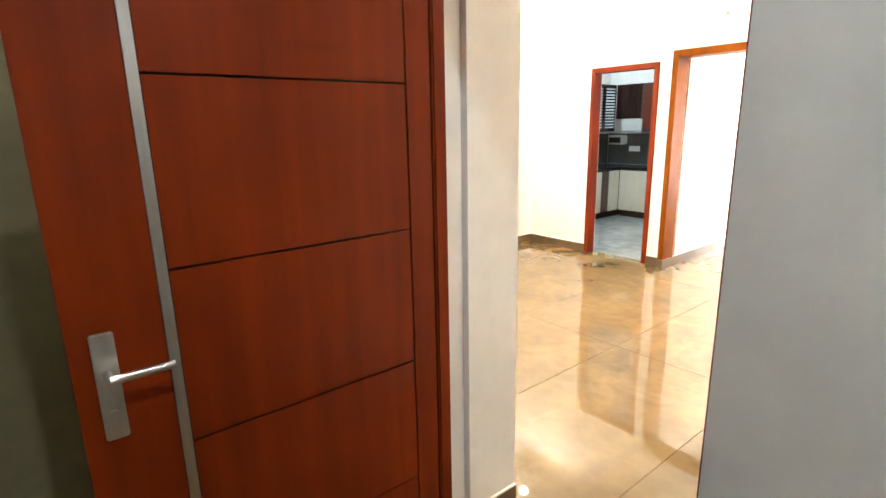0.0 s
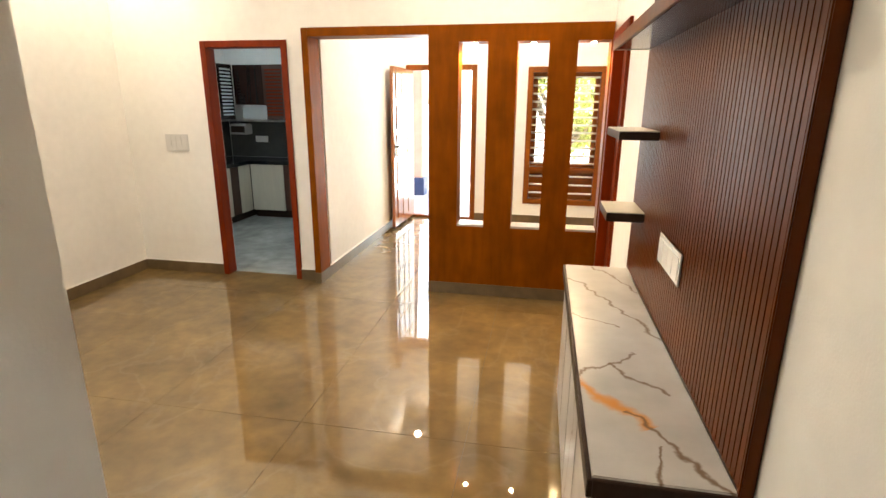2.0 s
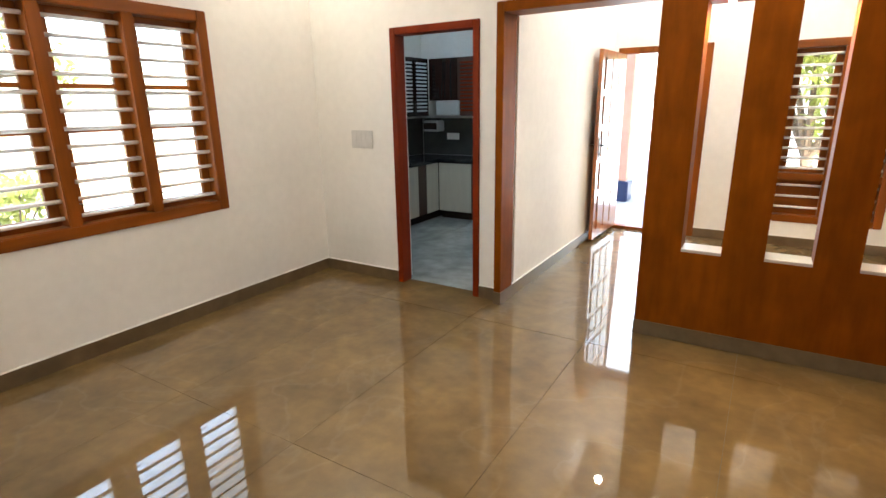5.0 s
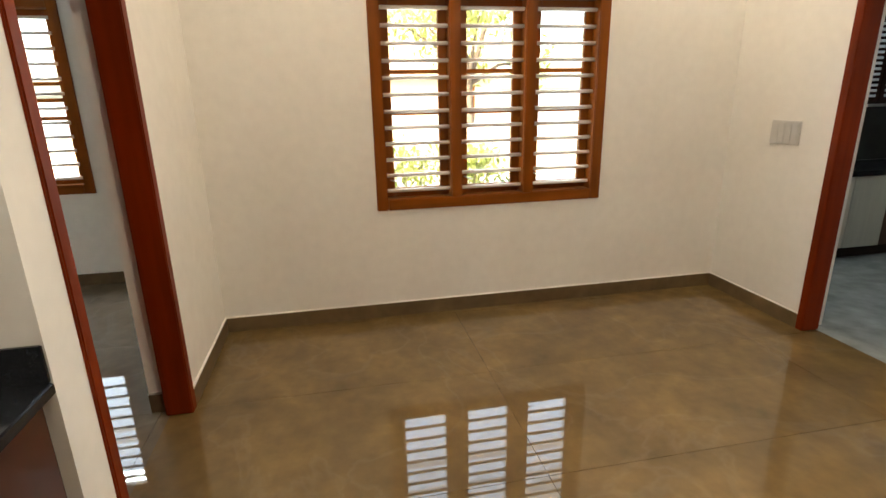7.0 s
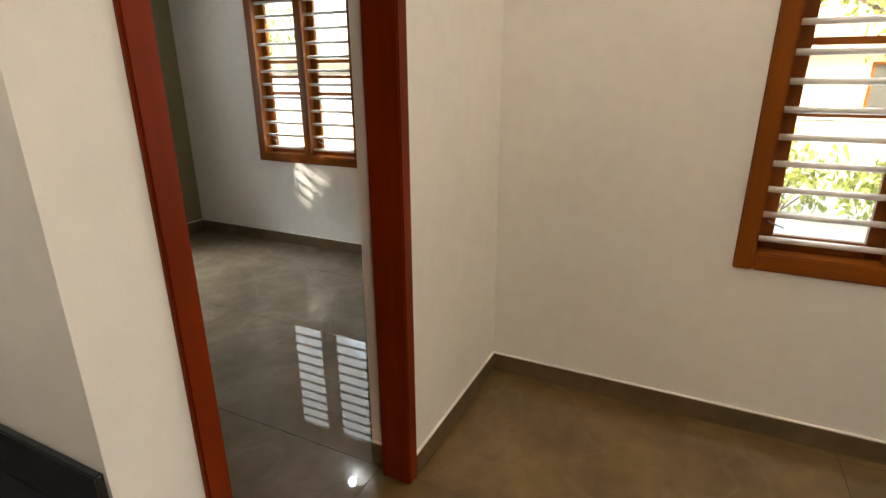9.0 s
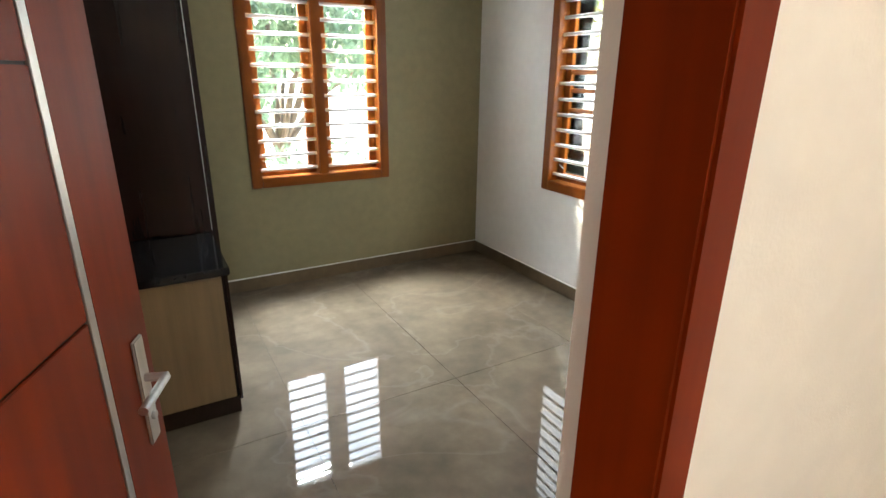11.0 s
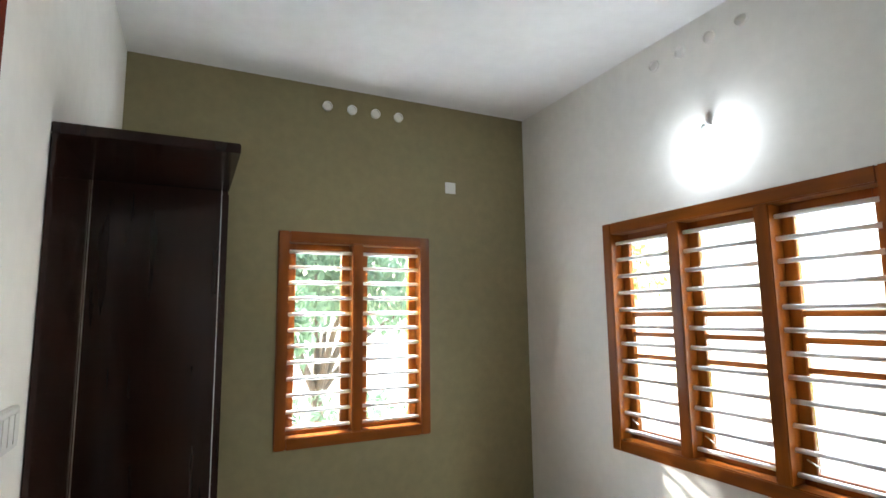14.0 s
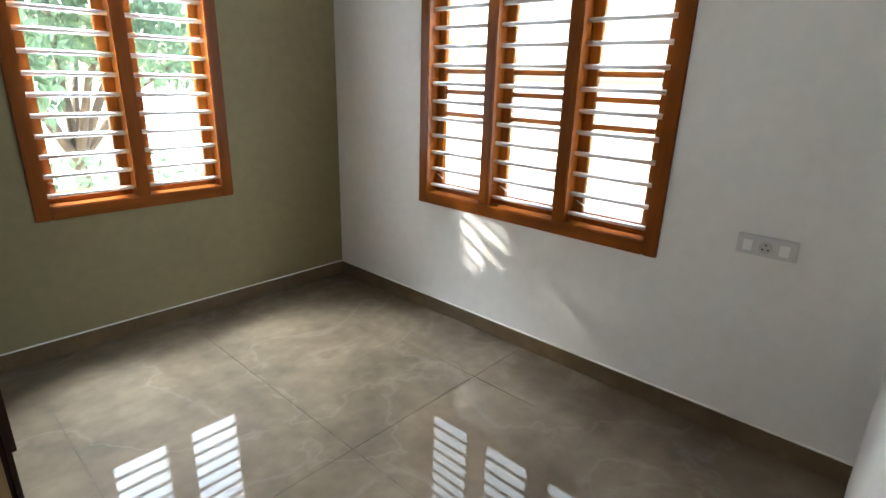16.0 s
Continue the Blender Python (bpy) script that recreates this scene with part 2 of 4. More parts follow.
GREYPLASTIC = material("grey_plastic", (0.58, 0.57, 0.55), 0.4, grain=(30, 0.96, 1.03))
PLASTIC_GREY = material("pale_grey_plastic", (0.45, 0.45, 0.43), 0.4, grain=(30, 0.97, 1.03))
MARBLE = veined_marble("veined_white_marble")
GLASS = pane_glass()
GLOW_WARM = glowing("warm_led", (1.0, 0.78, 0.5), 30)
GLOW_COOL = glowing("cool_fill_led", (0.85, 0.93, 1.0), 30)


# ---- building helpers ----
def mesh_from(name, bm):
    me = bpy.data.meshes.new(name)
    bmesh.ops.recalc_face_normals(bm, faces=bm.faces)
    bm.to_mesh(me)
    bm.free()
    return me


def part(name, bm, mat, parent=None, label=""):
    ob = new(name, mesh_from(name, bm))
    ob.data.materials.append(mat)
    ob.parent = parent
    return tagged(ob, label)


def add_box(bm, x0, x1, y0, y1, z0, z1, bevel=0.0):
    made = bmesh.ops.create_cube(bm, size=1, matrix=Matrix.Translation(((x0 + x1) / 2, (y0 + y1) / 2, (z0 + z1) / 2)) @ Matrix.Diagonal((abs(x1 - x0), abs(y1 - y0), abs(z1 - z0), 1)))
    if bevel:
        edges = {e for v in made["verts"] for e in v.link_edges}
        bmesh.ops.bevel(bm, geom=list(edges), offset=bevel, segments=2, affect="EDGES", clamp_overlap=True)
    return bm


def box(name, x0, x1, y0, y1, z0, z1, mat, parent=None, bevel=0.003, label=""):
    return part(name, add_box(bmesh.new(), x0, x1, y0, y1, z0, z1, bevel), mat, parent, label)


def add_rod(bm, a, b, r, seg=12):
    a, b = Vector(a), Vector(b)
    turn = (b - a).to_track_quat("Z", "Y").to_matrix().to_4x4()
    bmesh.ops.create_cone(bm, cap_ends=True, segments=seg, radius1=r, radius2=r, depth=(b - a).length, matrix=Matrix.Translation((a + b) / 2) @ turn)
    return bm


def rod(name, a, b, r, mat, parent=None, seg=12, label=""):
    ob = part(name, add_rod(bmesh.new(), a, b, r, seg), mat, parent, label)
    for f in ob.data.polygons:
        f.use_smooth = len(f.vertices) == 4
    return ob


def thing(name, m=None, label="", category="", group="", kind=""):
    ob = new(name)
    ob.empty_display_size = 0.1
    if m is not None:
        ob.matrix_basis = m
    return tagged(ob, label, category, group, kind)


def wall(name, axis, face0, face1, a0, a1, z0, z1, mat, holes=(), label="white painted plaster wall"):
    """A wall with thickness between face0 and face1, running a0..a1 along axis ('x' or 'y'), with openings (a0, a1, z0, z1)."""
    xs = sorted({a0, a1, *(min(max(h[i], a0), a1) for h in holes for i in (0, 1))})
    zs = sorted({z0, z1, *(min(max(h[i], z0), z1) for h in holes for i in (2, 3))})

    def solid(i, j):
        if not (0 <= i < len(xs) - 1 and 0 <= j < len(zs) - 1):
            return False
        cx, cz = (xs[i] + xs[i + 1]) / 2, (zs[j] + zs[j + 1]) / 2
        return not any(h[0] < cx < h[1] and h[2] < cz < h[3] for h in holes)

    bm, seen = bmesh.new(), {}

    def vert(a, d, z):
        key = (round(a, 5), round(d, 5), round(z, 5))
        if key not in seen:
            seen[key] = bm.verts.new((a, d, z) if axis == "x" else (d, a, z))
        return seen[key]

    def quad(*p):
        bm.faces.new([vert(*q) for q in p])

    for i in range(len(xs) - 1):
        for j in range(len(zs) - 1):
            if not solid(i, j):
                continue
            a, b, c, d = xs[i], xs[i + 1], zs[j], zs[j + 1]
            for f in (face0, face1):
                quad((a, f, c), (b, f, c), (b, f, d), (a, f, d))
            if not solid(i - 1, j):
                quad((a, face0, c), (a, face1, c), (a, face1, d), (a, face0, d))
            if not solid(i + 1, j):
                quad((b, face0, c), (b, face1, c), (b, face1, d), (b, face0, d))
            if not solid(i, j - 1):
                quad((a, face0, c), (b, face0, c), (b, face1, c), (a, face1, c))
            if not solid(i, j + 1):
                quad((a, face0, d), (b, face0, d), (b, face1, d), (a, face1, d))
    return tagged(part(name, bm, mat), label, "wall", kind="structure")


# ---- structure ----
H = 3.33
NORTH, SOUTH, EAST = 0.0, -3.692, 4.275
BX, BY, BE = -1.29, -7.433, 1.67  # bedroom: west face, south face, east face
HALL_N = 2.95
PY0, PY1 = -4.315, -4.05  # wall with the other bedroom's door

W1 = (-2.635, -1.026, 0.77, 2.172)
W3 = (-6.51, -4.838, 0.786, 2.262)
W2 = (-0.389, 0.727, 0.80, 2.248)
W4 = (3.55, 4.55, 0.26, 2.07)
KDOOR = (0.845, 1.648, 0, 2.10)
BDOOR = (0.898, 1.812, 0, 2.12)
RDOOR = (3.215, 4.155, 0, 2.12)
MDOOR = (1.90, 2.88, 0, 2.10)
PORTAL = (1.82, 4.275, 0, 2.18)

wall("wall_west", "y", -0.2, 0.0, SOUTH, 0.0, 0, H, WALL, [W1], "white living room wall with a barred window")
wall("wall_north", "x", 0.0, 0.2, -1.5, 4.9, 0, H, WALL, [KDOOR, PORTAL], "white wall with kitchen doorway and wide wooden portal")
wall("wall_south", "x", SOUTH - 0.2, SOUTH, -1.49, 1.985, 0, H, WALL, [BDOOR], "white wall with the bedroom doorway")
wall("wall_east", "y", EAST, EAST + 0.2, PY1, 0.0, 0, H, WALL, [(-0.86, -0.10, 0, 2.1)], "white wall behind the television unit")
wall("wall_bedroom_west", "y", BX - 0.2, BX, BY, SOUTH - 0.2, 0, H, WALL, [W3], "pale bedroom wall with a three-bay window")
wall("wall_bedroom_south", "x", BY - 0.2, BY, BX - 0.2, BE + 0.2, 0, H, OLIVE, [W2], "olive painted bedroom accent wall with a window")
wall("wall_bedroom_east", "y", BE, 1.985, BY, -5.3, 0, H, WALL, label="white wall beside the wardrobe")
wall("wall_bedroom_alcove", "y", 1.86, 1.985, -5.3, SOUTH - 0.2, 0, H, WALL, label="white alcove wall behind the bedroom door")
wall("wall_niche_back", "x", -4.4, -4.25, 1.985, 2.85, 0, H, WALL, label="white back wall of the wash basin niche")
wall("wall_passage_west", "y", 2.85, 3.02, -4.4, -3.70, 0, H, WALL, label="white return wall beside the passage")
wall("wall_passage_face", "y", 3.021, 3.244, -4.049, -3.806, 0, H, WALL, label="white wall end at the mouth of the passage")
wall("wall_room_north", "x", PY0, PY1, 3.02, 5.4, 0, H, WALL, [RDOOR], "white wall with the second bedroom's doorway")
wall("wall_room_west", "y", 1.985, 2.15, -7.4, -4.4, 0, H, OLIVE, label="olive painted wall of the second bedroom")
wall("wall_room_east", "y", 5.2, 5.4, -7.4, PY0, 0, H, WALL)
wall("wall_room_south", "x", -7.6, -7.4, 1.985, 5.4, 0, H, WALL)
wall("wall_hall_west", "y", 1.66, 1.86, 0.2, HALL_N, 0, H, WALL, label="white wall between hall and kitchen")
wall("wall_hall_north", "x", HALL_N, HALL_N + 0.2, 1.66, 4.9, 0, H, WALL, [MDOOR, W4], "white front wall with main door and window")
wall("wall_hall_east", "y", 4.7, 4.9, 0.2, HALL_N, 0, H, WALL)
wall("wall_kitchen_north", "x", 3.0, 3.2, -1.5, 1.66, 0, H, WALL)
# its opening is unseen, added only to let daylight into the kitchen
wall("wall_kitchen_west", "y", -1.07, -0.87, 0.2, 3.0, 0, H, WALL, [(0.35, 1.1, 1.0, 2.1)])


def slab(name, x0, x1, y0, y1, z0, z1, mat, label, category):
    return tagged(part(name, add_box(bmesh.new(), x0, x1, y0, y1, z0, z1), mat), label, category, kind="structure")


slab("ceiling", -1.5, 5.4, -7.65, 3.2, H, H + 0.15, CEIL, "plain white painted ceiling", "ceiling")
floor = slab("floor", -1.5, 5.4, -7.65, 3.2, -0.45, -0.006, GROUT, "polished brown marble-look floor tiles with fine joints", "floor")

# ---- windows ----
def barred_window(name, width, height, bays, m, bars=12, rails=(), low=None, label=""):
    """Teak window; local x along the wall, y outward, origin at the inner lower corner."""
    w = thing(name, m, label, "window", kind="structure")
    f, d = 0.075, 0.13
    box("side_frame", 0, f, -0.012, d, 0, height, TEAK, w, 0.006)
    box("side_frame", width - f, width, -0.012, d, 0, height, TEAK, w, 0.006)
    box("top_frame", f, width - f, -0.012, d, height - f, height, TEAK_H, w, 0.006)
    box("bottom_frame", f, width - f, -0.012, d, 0, f, TEAK_H, w, 0.006)
    bay = (width - f * (bays + 1)) / bays
    for i in range(1, bays):
        x = i * (bay + f)
        box("mullion", x, x + f, -0.010, d, f, height - f, TEAK, w, 0.006)
    z_low = f
    if low:
        z_low = low
    for i in range(bays):
        x0 = f + i * (bay + f)
        x1 = x0 + bay
        if low:
            box("transom", x0, x1, -0.008, d, low - 0.035, low + 0.035, TEAK_H, w, 0.005)
            for k in range(3):
                z = f + (low - 0.035 - f) * (k + 0.7) / 3.2
                rod("bar", (x0 - 0.005, 0.045, z), (x1 + 0.005, 0.045, z), 0.012, BARWHITE, w)
            box("lower_panel", x0, x1, 0.09, 0.115, f, low - 0.035, TEAK_H, w, 0.003)
            z_low = low + 0.035
        span = height - f - z_low
        for k in range(bars):
            z = z_low + 0.05 + (span - 0.11) * k / (bars - 1)
            rod("bar", (x0 - 0.005, 0.045, z), (x1 + 0.005, 0.045, z), 0.0125, BARWHITE, w)
        s, y0, y1 = 0.06, 0.085, 0.12
        shutter = box("shutter", x0, x0 + s, y0, y1, z_low, height - f, TEAK, w, 0.004, "glazed teak shutter closed behind the bars")
        box("stile", x1 - s, x1, y0, y1, z_low, height - f, TEAK, shutter, 0.004)
        box("top_rail", x0 + s, x1 - s, y0, y1, height - f - s, height - f, TEAK_H, shutter, 0.004)
        box("bottom_rail", x0 + s, x1 - s, y0, y1, z_low, z_low + s, TEAK_H, shutter, 0.004)
        for z in rails:
            box("glazing_rail", x0 + s, x1 - s, y0 + 0.004, y1 - 0.004, z - 0.014, z + 0.014, TEAK_H, shutter, 0.003)
        pane = box("pane", x0 + s, x1 - s, 0.101, 0.105, z_low + s, height - f - s, GLASS, shutter, 0)
        pane.visible_shadow = False
        rod("stay", (x0 + 0.03, 0.07, z_low + 0.12), (x0 + 0.09, 0.055, z_low + 0.10), 0.004, STEEL, w, 6)
    return w


def place_window(name, wh, side, face, bays, **kw):
    a0, a1, z0, z1 = wh
    m = {"west": pose(face, a0, z0, 0, 0, 90), "south": pose(a1, face, z0, 0, 0, 180), "north": pose(a0, face, z0)}[side]
    return barred_window(name, a1 - a0, z1 - z0, bays, m, **kw)


place_window("window_1", W1, "west", 0.0, 3, rails=(0.63, 0.89), label="three-bay teak window with white horizontal bars")
place_window("window_2", W2, "south", BY, 2, label="two-bay teak window with white bars in the olive wall")
place_window("window_3", W3, "west", BX, 3, rails=(0.60, 0.74, 0.865), label="three-bay teak bedroom window with white horizontal bars")
place_window("window_4", W4, "north", HALL_N, 2, low=0.48, label="tall teak hall window with bars and lower louvre panel")


# ---- doors ----
def door_frame(name, axis, a0, a1, top, face, depth, mat, m_label, w=0.06, sill=False):
    """A wooden door frame; axis is the wall's direction, face the side that stands proud, depth runs from it."""
    d = thing(name, None, m_label, "door frame", kind="structure")

    def piece(nm, p0, p1, z0, z1, mt):
        lo, hi = min(face, face + depth), max(face, face + depth)
        if axis == "x":
            return box(nm, p0, p1, lo, hi, z0, z1, mt, d, 0.005)
        return box(nm, lo, hi, p0, p1, z0, z1, mt, d, 0.005)

    piece("jamb", a0, a0 + w, 0, top, mat)
    piece("jamb", a1 - w, a1, 0, top, mat)
    piece("head", a0 + w, a1 - w, top - w, top, mat)
    if sill:
        piece("threshold", a0 + w, a1 - w, 0, 0.035, mat)
    return d


def handle(parent, x, y0, z, side, reach, mat=None, label="brushed steel handle plate"):
    """A lever handle on a plate; side is the sign of the face's normal along local y, reach the lever's way along x."""
    plate = box("handle_plate", x - 0.022, x + 0.022, y0, y0 + side * 0.007, z - 0.12, z + 0.12, mat or STEEL, parent, 0.003, label)
    bm = bmesh.new()
    add_rod(bm, (x, y0, z + 0.03), (x, y0 + side * 0.05, z + 0.03), 0.009)
    add_rod(bm, (x, y0 + side * 0.046, z + 0.03), (x + reach * 0.12, y0 + side * 0.046, z + 0.03), 0.009)
    part("lever", bm, mat or STEEL, plate)
    rod("key_cylinder", (x, y0, z - 0.06), (x, y0 + side * 0.014, z - 0.06), 0.009, mat or STEEL, plate)
    return plate


def flush_door(name, width, height, m, mat, label=""):
    """Hinged at local x = 0, leaf runs along +x, thickness about y = 0; grooved faces."""
    d = thing(name, m, label, "door", kind="structure")
    t = 0.018
    zs = [0.012, 0.41, 0.82, 1.235, 1.64, height]
    g = 0.005
    box("core", 0.004, width - 0.004, -t + 0.006, t - 0.006, 0.016, height - 0.004, DARKEDGE, d, 0)
    gx = 0.085
    sx = width - 0.19
    for s in (-1, 1):
        ya, yb = s * (t - 0.006), s * t
        box("hinge_stile", 0, gx - g / 2, ya, yb, 0.012, height, mat, d, 0.0015)
        box("lock_stile", sx + 0.014, width, ya, yb, 0.012, height, mat, d, 0.0015)
        for k in range(len(zs) - 1):
            box("panel", gx + g / 2, sx - 0.012, ya, yb, zs[k] + g / 2, zs[k + 1] - g / 2, mat, d, 0.0015)
        box("steel_strip", sx - 0.010, sx + 0.012, ya, s * (t + 0.0015), 0.012, height, STEEL, d, 0.001, "thin steel inlay strip")
        handle(d, width - 0.06, s * t, 1.01, s, -1)
    return d


door_frame("door_frame_1", "x", *KDOOR[:2], KDOOR[3], -0.012, 0.13, REDWOOD, "dark red-brown wooden kitchen door frame", 0.055)
door_frame("door_frame_2", "x", *BDOOR[:2], BDOOR[3], SOUTH + 0.012, -0.13, REDWOOD, "dark red-brown wooden bedroom door frame", 0.06)
door_frame("door_frame_3", "x", *RDOOR[:2], RDOOR[3], -4.15, -0.05, REDWOOD, "dark red-brown door frame of the second bedroom", 0.05)
door_frame("door_frame_4", "x", *MDOOR[:2], MDOOR[3], HALL_N - 0.012, 0.13, TEAK, "teak main door frame with threshold", 0.07, True)
door_frame("door_frame_5", "y", -0.86, -0.10, 2.1, EAST - 0.022, 0.12, REDWOOD, "dark red-brown frame of the door beside the partition", 0.06)
box("leaf_panel", EAST + 0.05, EAST + 0.085, -0.80, -0.16, 0.01, 2.04, REDWOOD, None, 0.003)
tagged(bpy.data.objects["leaf_panel"], "closed red-brown flush door beside the partition", "door", kind="structure")
bpy.data.objects["leaf_panel"].name = "door_4"
flush_door("door_1", 0.93, 2.05, pose(3.265, -4.225, 0, 0, 0, -90), REDWOOD, label="open red-brown grooved door with a steel strip")
flush_door("door_2", 0.78, 2.065, pose(1.748, -3.828, 0, 0, 0, -111), REDWOOD, label="red-brown grooved bedroom door standing ajar")


def panelled_door(name, width, height, m, label):
    d = thing(name, m, label, "door", kind="structure")
    box("leaf", 0, width, -0.02, 0.02, 0.04, height, TEAK_GLOSS, d, 0.004)
    for s in (-1, 1):
        for z0, z1 in ((0.14, 0.52), (0.58, 0.88), (0.94, 1.22), (1.28, 1.58), (1.64, 1.96)):
            for k in range(3):
                x0 = 0.09 + k * (width - 0.16) / 3
                box("raised_panel", x0, x0 + (width - 0.16) / 3 - 0.03, s * 0.02, s * 0.032, z0, z1, TEAK_GLOSS, d, 0.008)
        handle(d, width - 0.05, s * 0.02, 1.04, s, -1, DARKSTEEL, "dark bronze handle plate")
    return d


panelled_door("door_3", 0.86, 2.03, pose(1.975, HALL_N - 0.02, 0, 0, 0, -92), "panelled teak main door standing open against the wall")

# ---- portal and partition ----
PF = -0.08
portal = thing("portal_frame", None, "red-brown wooden portal between living room and hall", "portal", kind="structure")
box("post", 1.815, 1.872, PF, 0.14, 0.10, 2.18, PARTITION, portal, 0.004)
box("beam", 1.872, 2.874, PF, 0.14, 2.112, 2.18, PARTITION, portal, 0.004)
part_ob = thing("slotted_partition", None, "red-brown veneer partition with three tall open slots", "partition", kind="structure")
P0, P1 = 2.874, 4.262
SL = ((3.115, 3.34), (3.565, 3.80), (4.01, 4.245))
SZ0, SZ1 = 0.605, 2.055
pb = wall("panel", "x", PF, 0.10, P0, P1, 0.10, 2.18, PARTITION, [(a, b, SZ0, SZ1) for a, b in SL], "")
for key in ("label", "category", "kind"):
    if key in pb:
        del pb[key]
pb.parent = part_ob
for a, b in SL:
    box("slot_sill", a, b, PF + 0.004, 0.096, SZ0, SZ0 + 0.018, MARBLE, part_ob, 0.002, "pale stone sill in the slot")
for a, b in SL:
    lamp = thing("slot_downlight", pose((a + b) / 2, 0.01, SZ1), "small warm downlight recessed in the slot head", "downlight", "slot downlights")
    part("rim", add_rod(bmesh.new(), (0, 0, -0.006), (0, 0, 0), 0.026, 20), STEEL, lamp)
    part("bulb", add_rod(bmesh.new(), (0, 0, -0.009), (0, 0, -0.006), 0.016, 20), GLOW_WARM, lamp)
    spot_lamp("slot_spot", (a + b) / 2, 0.01, SZ1 - 0.02, 3.6, (1.0, 0.70, 0.36), 0.03, 150)

# ---- skirting ----
def skirting(name, axis, face, side, a0, a1):
    t = 0.012
    lo, hi = sorted((face, face + side * t))
    ob = box(name, a0, a1, lo, hi, 0, 0.1, SKIRT, None, 0.002) if axis == "x" else box(name, lo, hi, a0, a1, 0, 0.1, SKIRT, None, 0.002)
    box("paint_line", a0, a1, *((face, face + side * (t - 0.001))), 0.1, 0.106, WALL, ob, 0) if axis == "x" else box("paint_line", *((face, face + side * (t - 0.001))), a0, a1, 0.1, 0.106, WALL, ob, 0)
    return tagged(ob, "brown tile skirting along the wall", "skirting", kind="structure")


skirting("baseboard_1", "y", 0.0, 1, SOUTH, 0.0)
skirting("baseboard_2", "x", 0.0, -1, 0.012, 0.845)
skirting("baseboard_3", "x", 0.0, -1, 1.648, 1.815)
skirting("baseboard_4", "x", SOUTH, 1, 0.012, 0.898)
skirting("baseboard_5", "x", SOUTH, 1, 1.812, 1.985)
skirting("baseboard_6", "y", BX, 1, BY + 0.012, SOUTH - 0.2)
skirting("baseboard_7", "x", BY, 1, BX, BE)
skirting("baseboard_8", "y", 1.86, 1, 0.146, HALL_N)
skirting("baseboard_9", "x", HALL_N, -1, 2.88, 4.7)
skirting("baseboard_10", "y", BE, -1, -5.79, -5.3)
skirting("baseboard_11", "y", 3.244, 1, PY1, -3.806)
skirting("baseboard_17", "y", 0.898, 1, SOUTH - 0.2, SOUTH - 0.125)
skirting("baseboard_12", "y", EAST, -1, PY1, -3.29)
skirting("baseboard_13", "y", EAST, -1, -1.65, -0.86)
for i, (x0, x1, y0, y1) in enumerate(((1.811, 1.876, PF - 0.004, 0.144), (P0 - 0.004, P1, PF - 0.004, 0.104))):
    ob = box("baseboard_%d" % (14 + i), x0, x1, y0, y1, 0, 0.1, SKIRT, None, 0.002)
    tagged(ob, "brown tile base under the wooden portal", "skirting", kind="structure")

# ---- television unit ----
tv = thing("tv_cabinet", None, "low television cabinet with veined marble top and fronts", "cabinet")
CX, CZ = 3.945, 0.805
CY0, CY1 = -3.28, -1.67
box("top", CX, EAST - 0.03, CY0, CY1, CZ - 0.04, CZ, MARBLE, tv, 0.003, "white marble-look top with brown veins")
box("front_edge", CX - 0.012, CX - 0.001, CY0 - 0.012, CY1, CZ - 0.05, CZ - 0.002, DARKEDGE, tv, 0.002)
box("end_edge", CX - 0.001, EAST - 0.03, CY0 - 0.012, CY0 - 0.001, CZ - 0.05, CZ - 0.002, DARKEDGE, tv, 0.002)
box("body", CX + 0.02, EAST - 0.03, CY0 + 0.02, CY1, 0.08, CZ - 0.045, DARKWOOD, tv, 0.003)
box("plinth", CX + 0.05, EAST - 0.03, CY0 + 0.04, CY1, 0, 0.08, DARKWOOD, tv, 0.003)
box("side_panel", CX + 0.05, EAST - 0.04, CY0 + 0.012, CY0 + 0.019, 0.09, CZ - 0.05, MARBLE, tv, 0.002)
for k in range(4):
    a = CY0 + 0.03 + k * (CY1 - CY0 - 0.04) / 4
    box("drawer_front", CX + 0.002, CX + 0.019, a, a + (CY1 - CY0 - 0.04) / 4 - 0.014, 0.10, CZ - 0.06, MARBLE, tv, 0.003)

TP = EAST - 0.021
tvp = thing("fluted_wall_panel", None, "walnut-brown fluted panelling behind the television cabinet", "wall panel")
box("backing", TP - 0.002, EAST - 0.001, CY0, -1.64, CZ + 0.001, 2.32, GROOVE, tvp, 0)
pitch = 0.027
n_flutes = int((-1.64 - CY0 - 0.012) / pitch)
flute_bm = add_box(bmesh.new(), -0.008, 0.006, 0.0011, pitch - 0.0011, CZ + 0.002, 2.32, 0.0018)
flute_me = mesh_from("slat", flute_bm)
flute_me.materials.append(WALNUT)
for k in range(n_flutes):
    ob = new("slat", flute_me)
    ob.matrix_basis = pose(TP, CY0 + 0.012 + k * pitch, 0)
    ob.parent = tvp
box("edge_strip", TP - 0.010, EAST - 0.001, CY0 - 0.002, CY0 + 0.011, CZ - 0.03, 2.32, WALNUT, tvp, 0.003)


def wall_shelf(x0, x1, y0, y1, z0, z1):
    s = thing("wall_shelf", None, "small dark brown floating shelf on the fluted panel", "shelf", "shelves on the panel")
    box("board", x0, x1, y0, y1, z0, z1 - 0.004, DARKEDGE, s, 0.002)
    box("top_laminate", x0 + 0.001, x1, y0 + 0.001, y1, z1 - 0.004, z1, CREAM, s, 0.001, "pale laminate top")


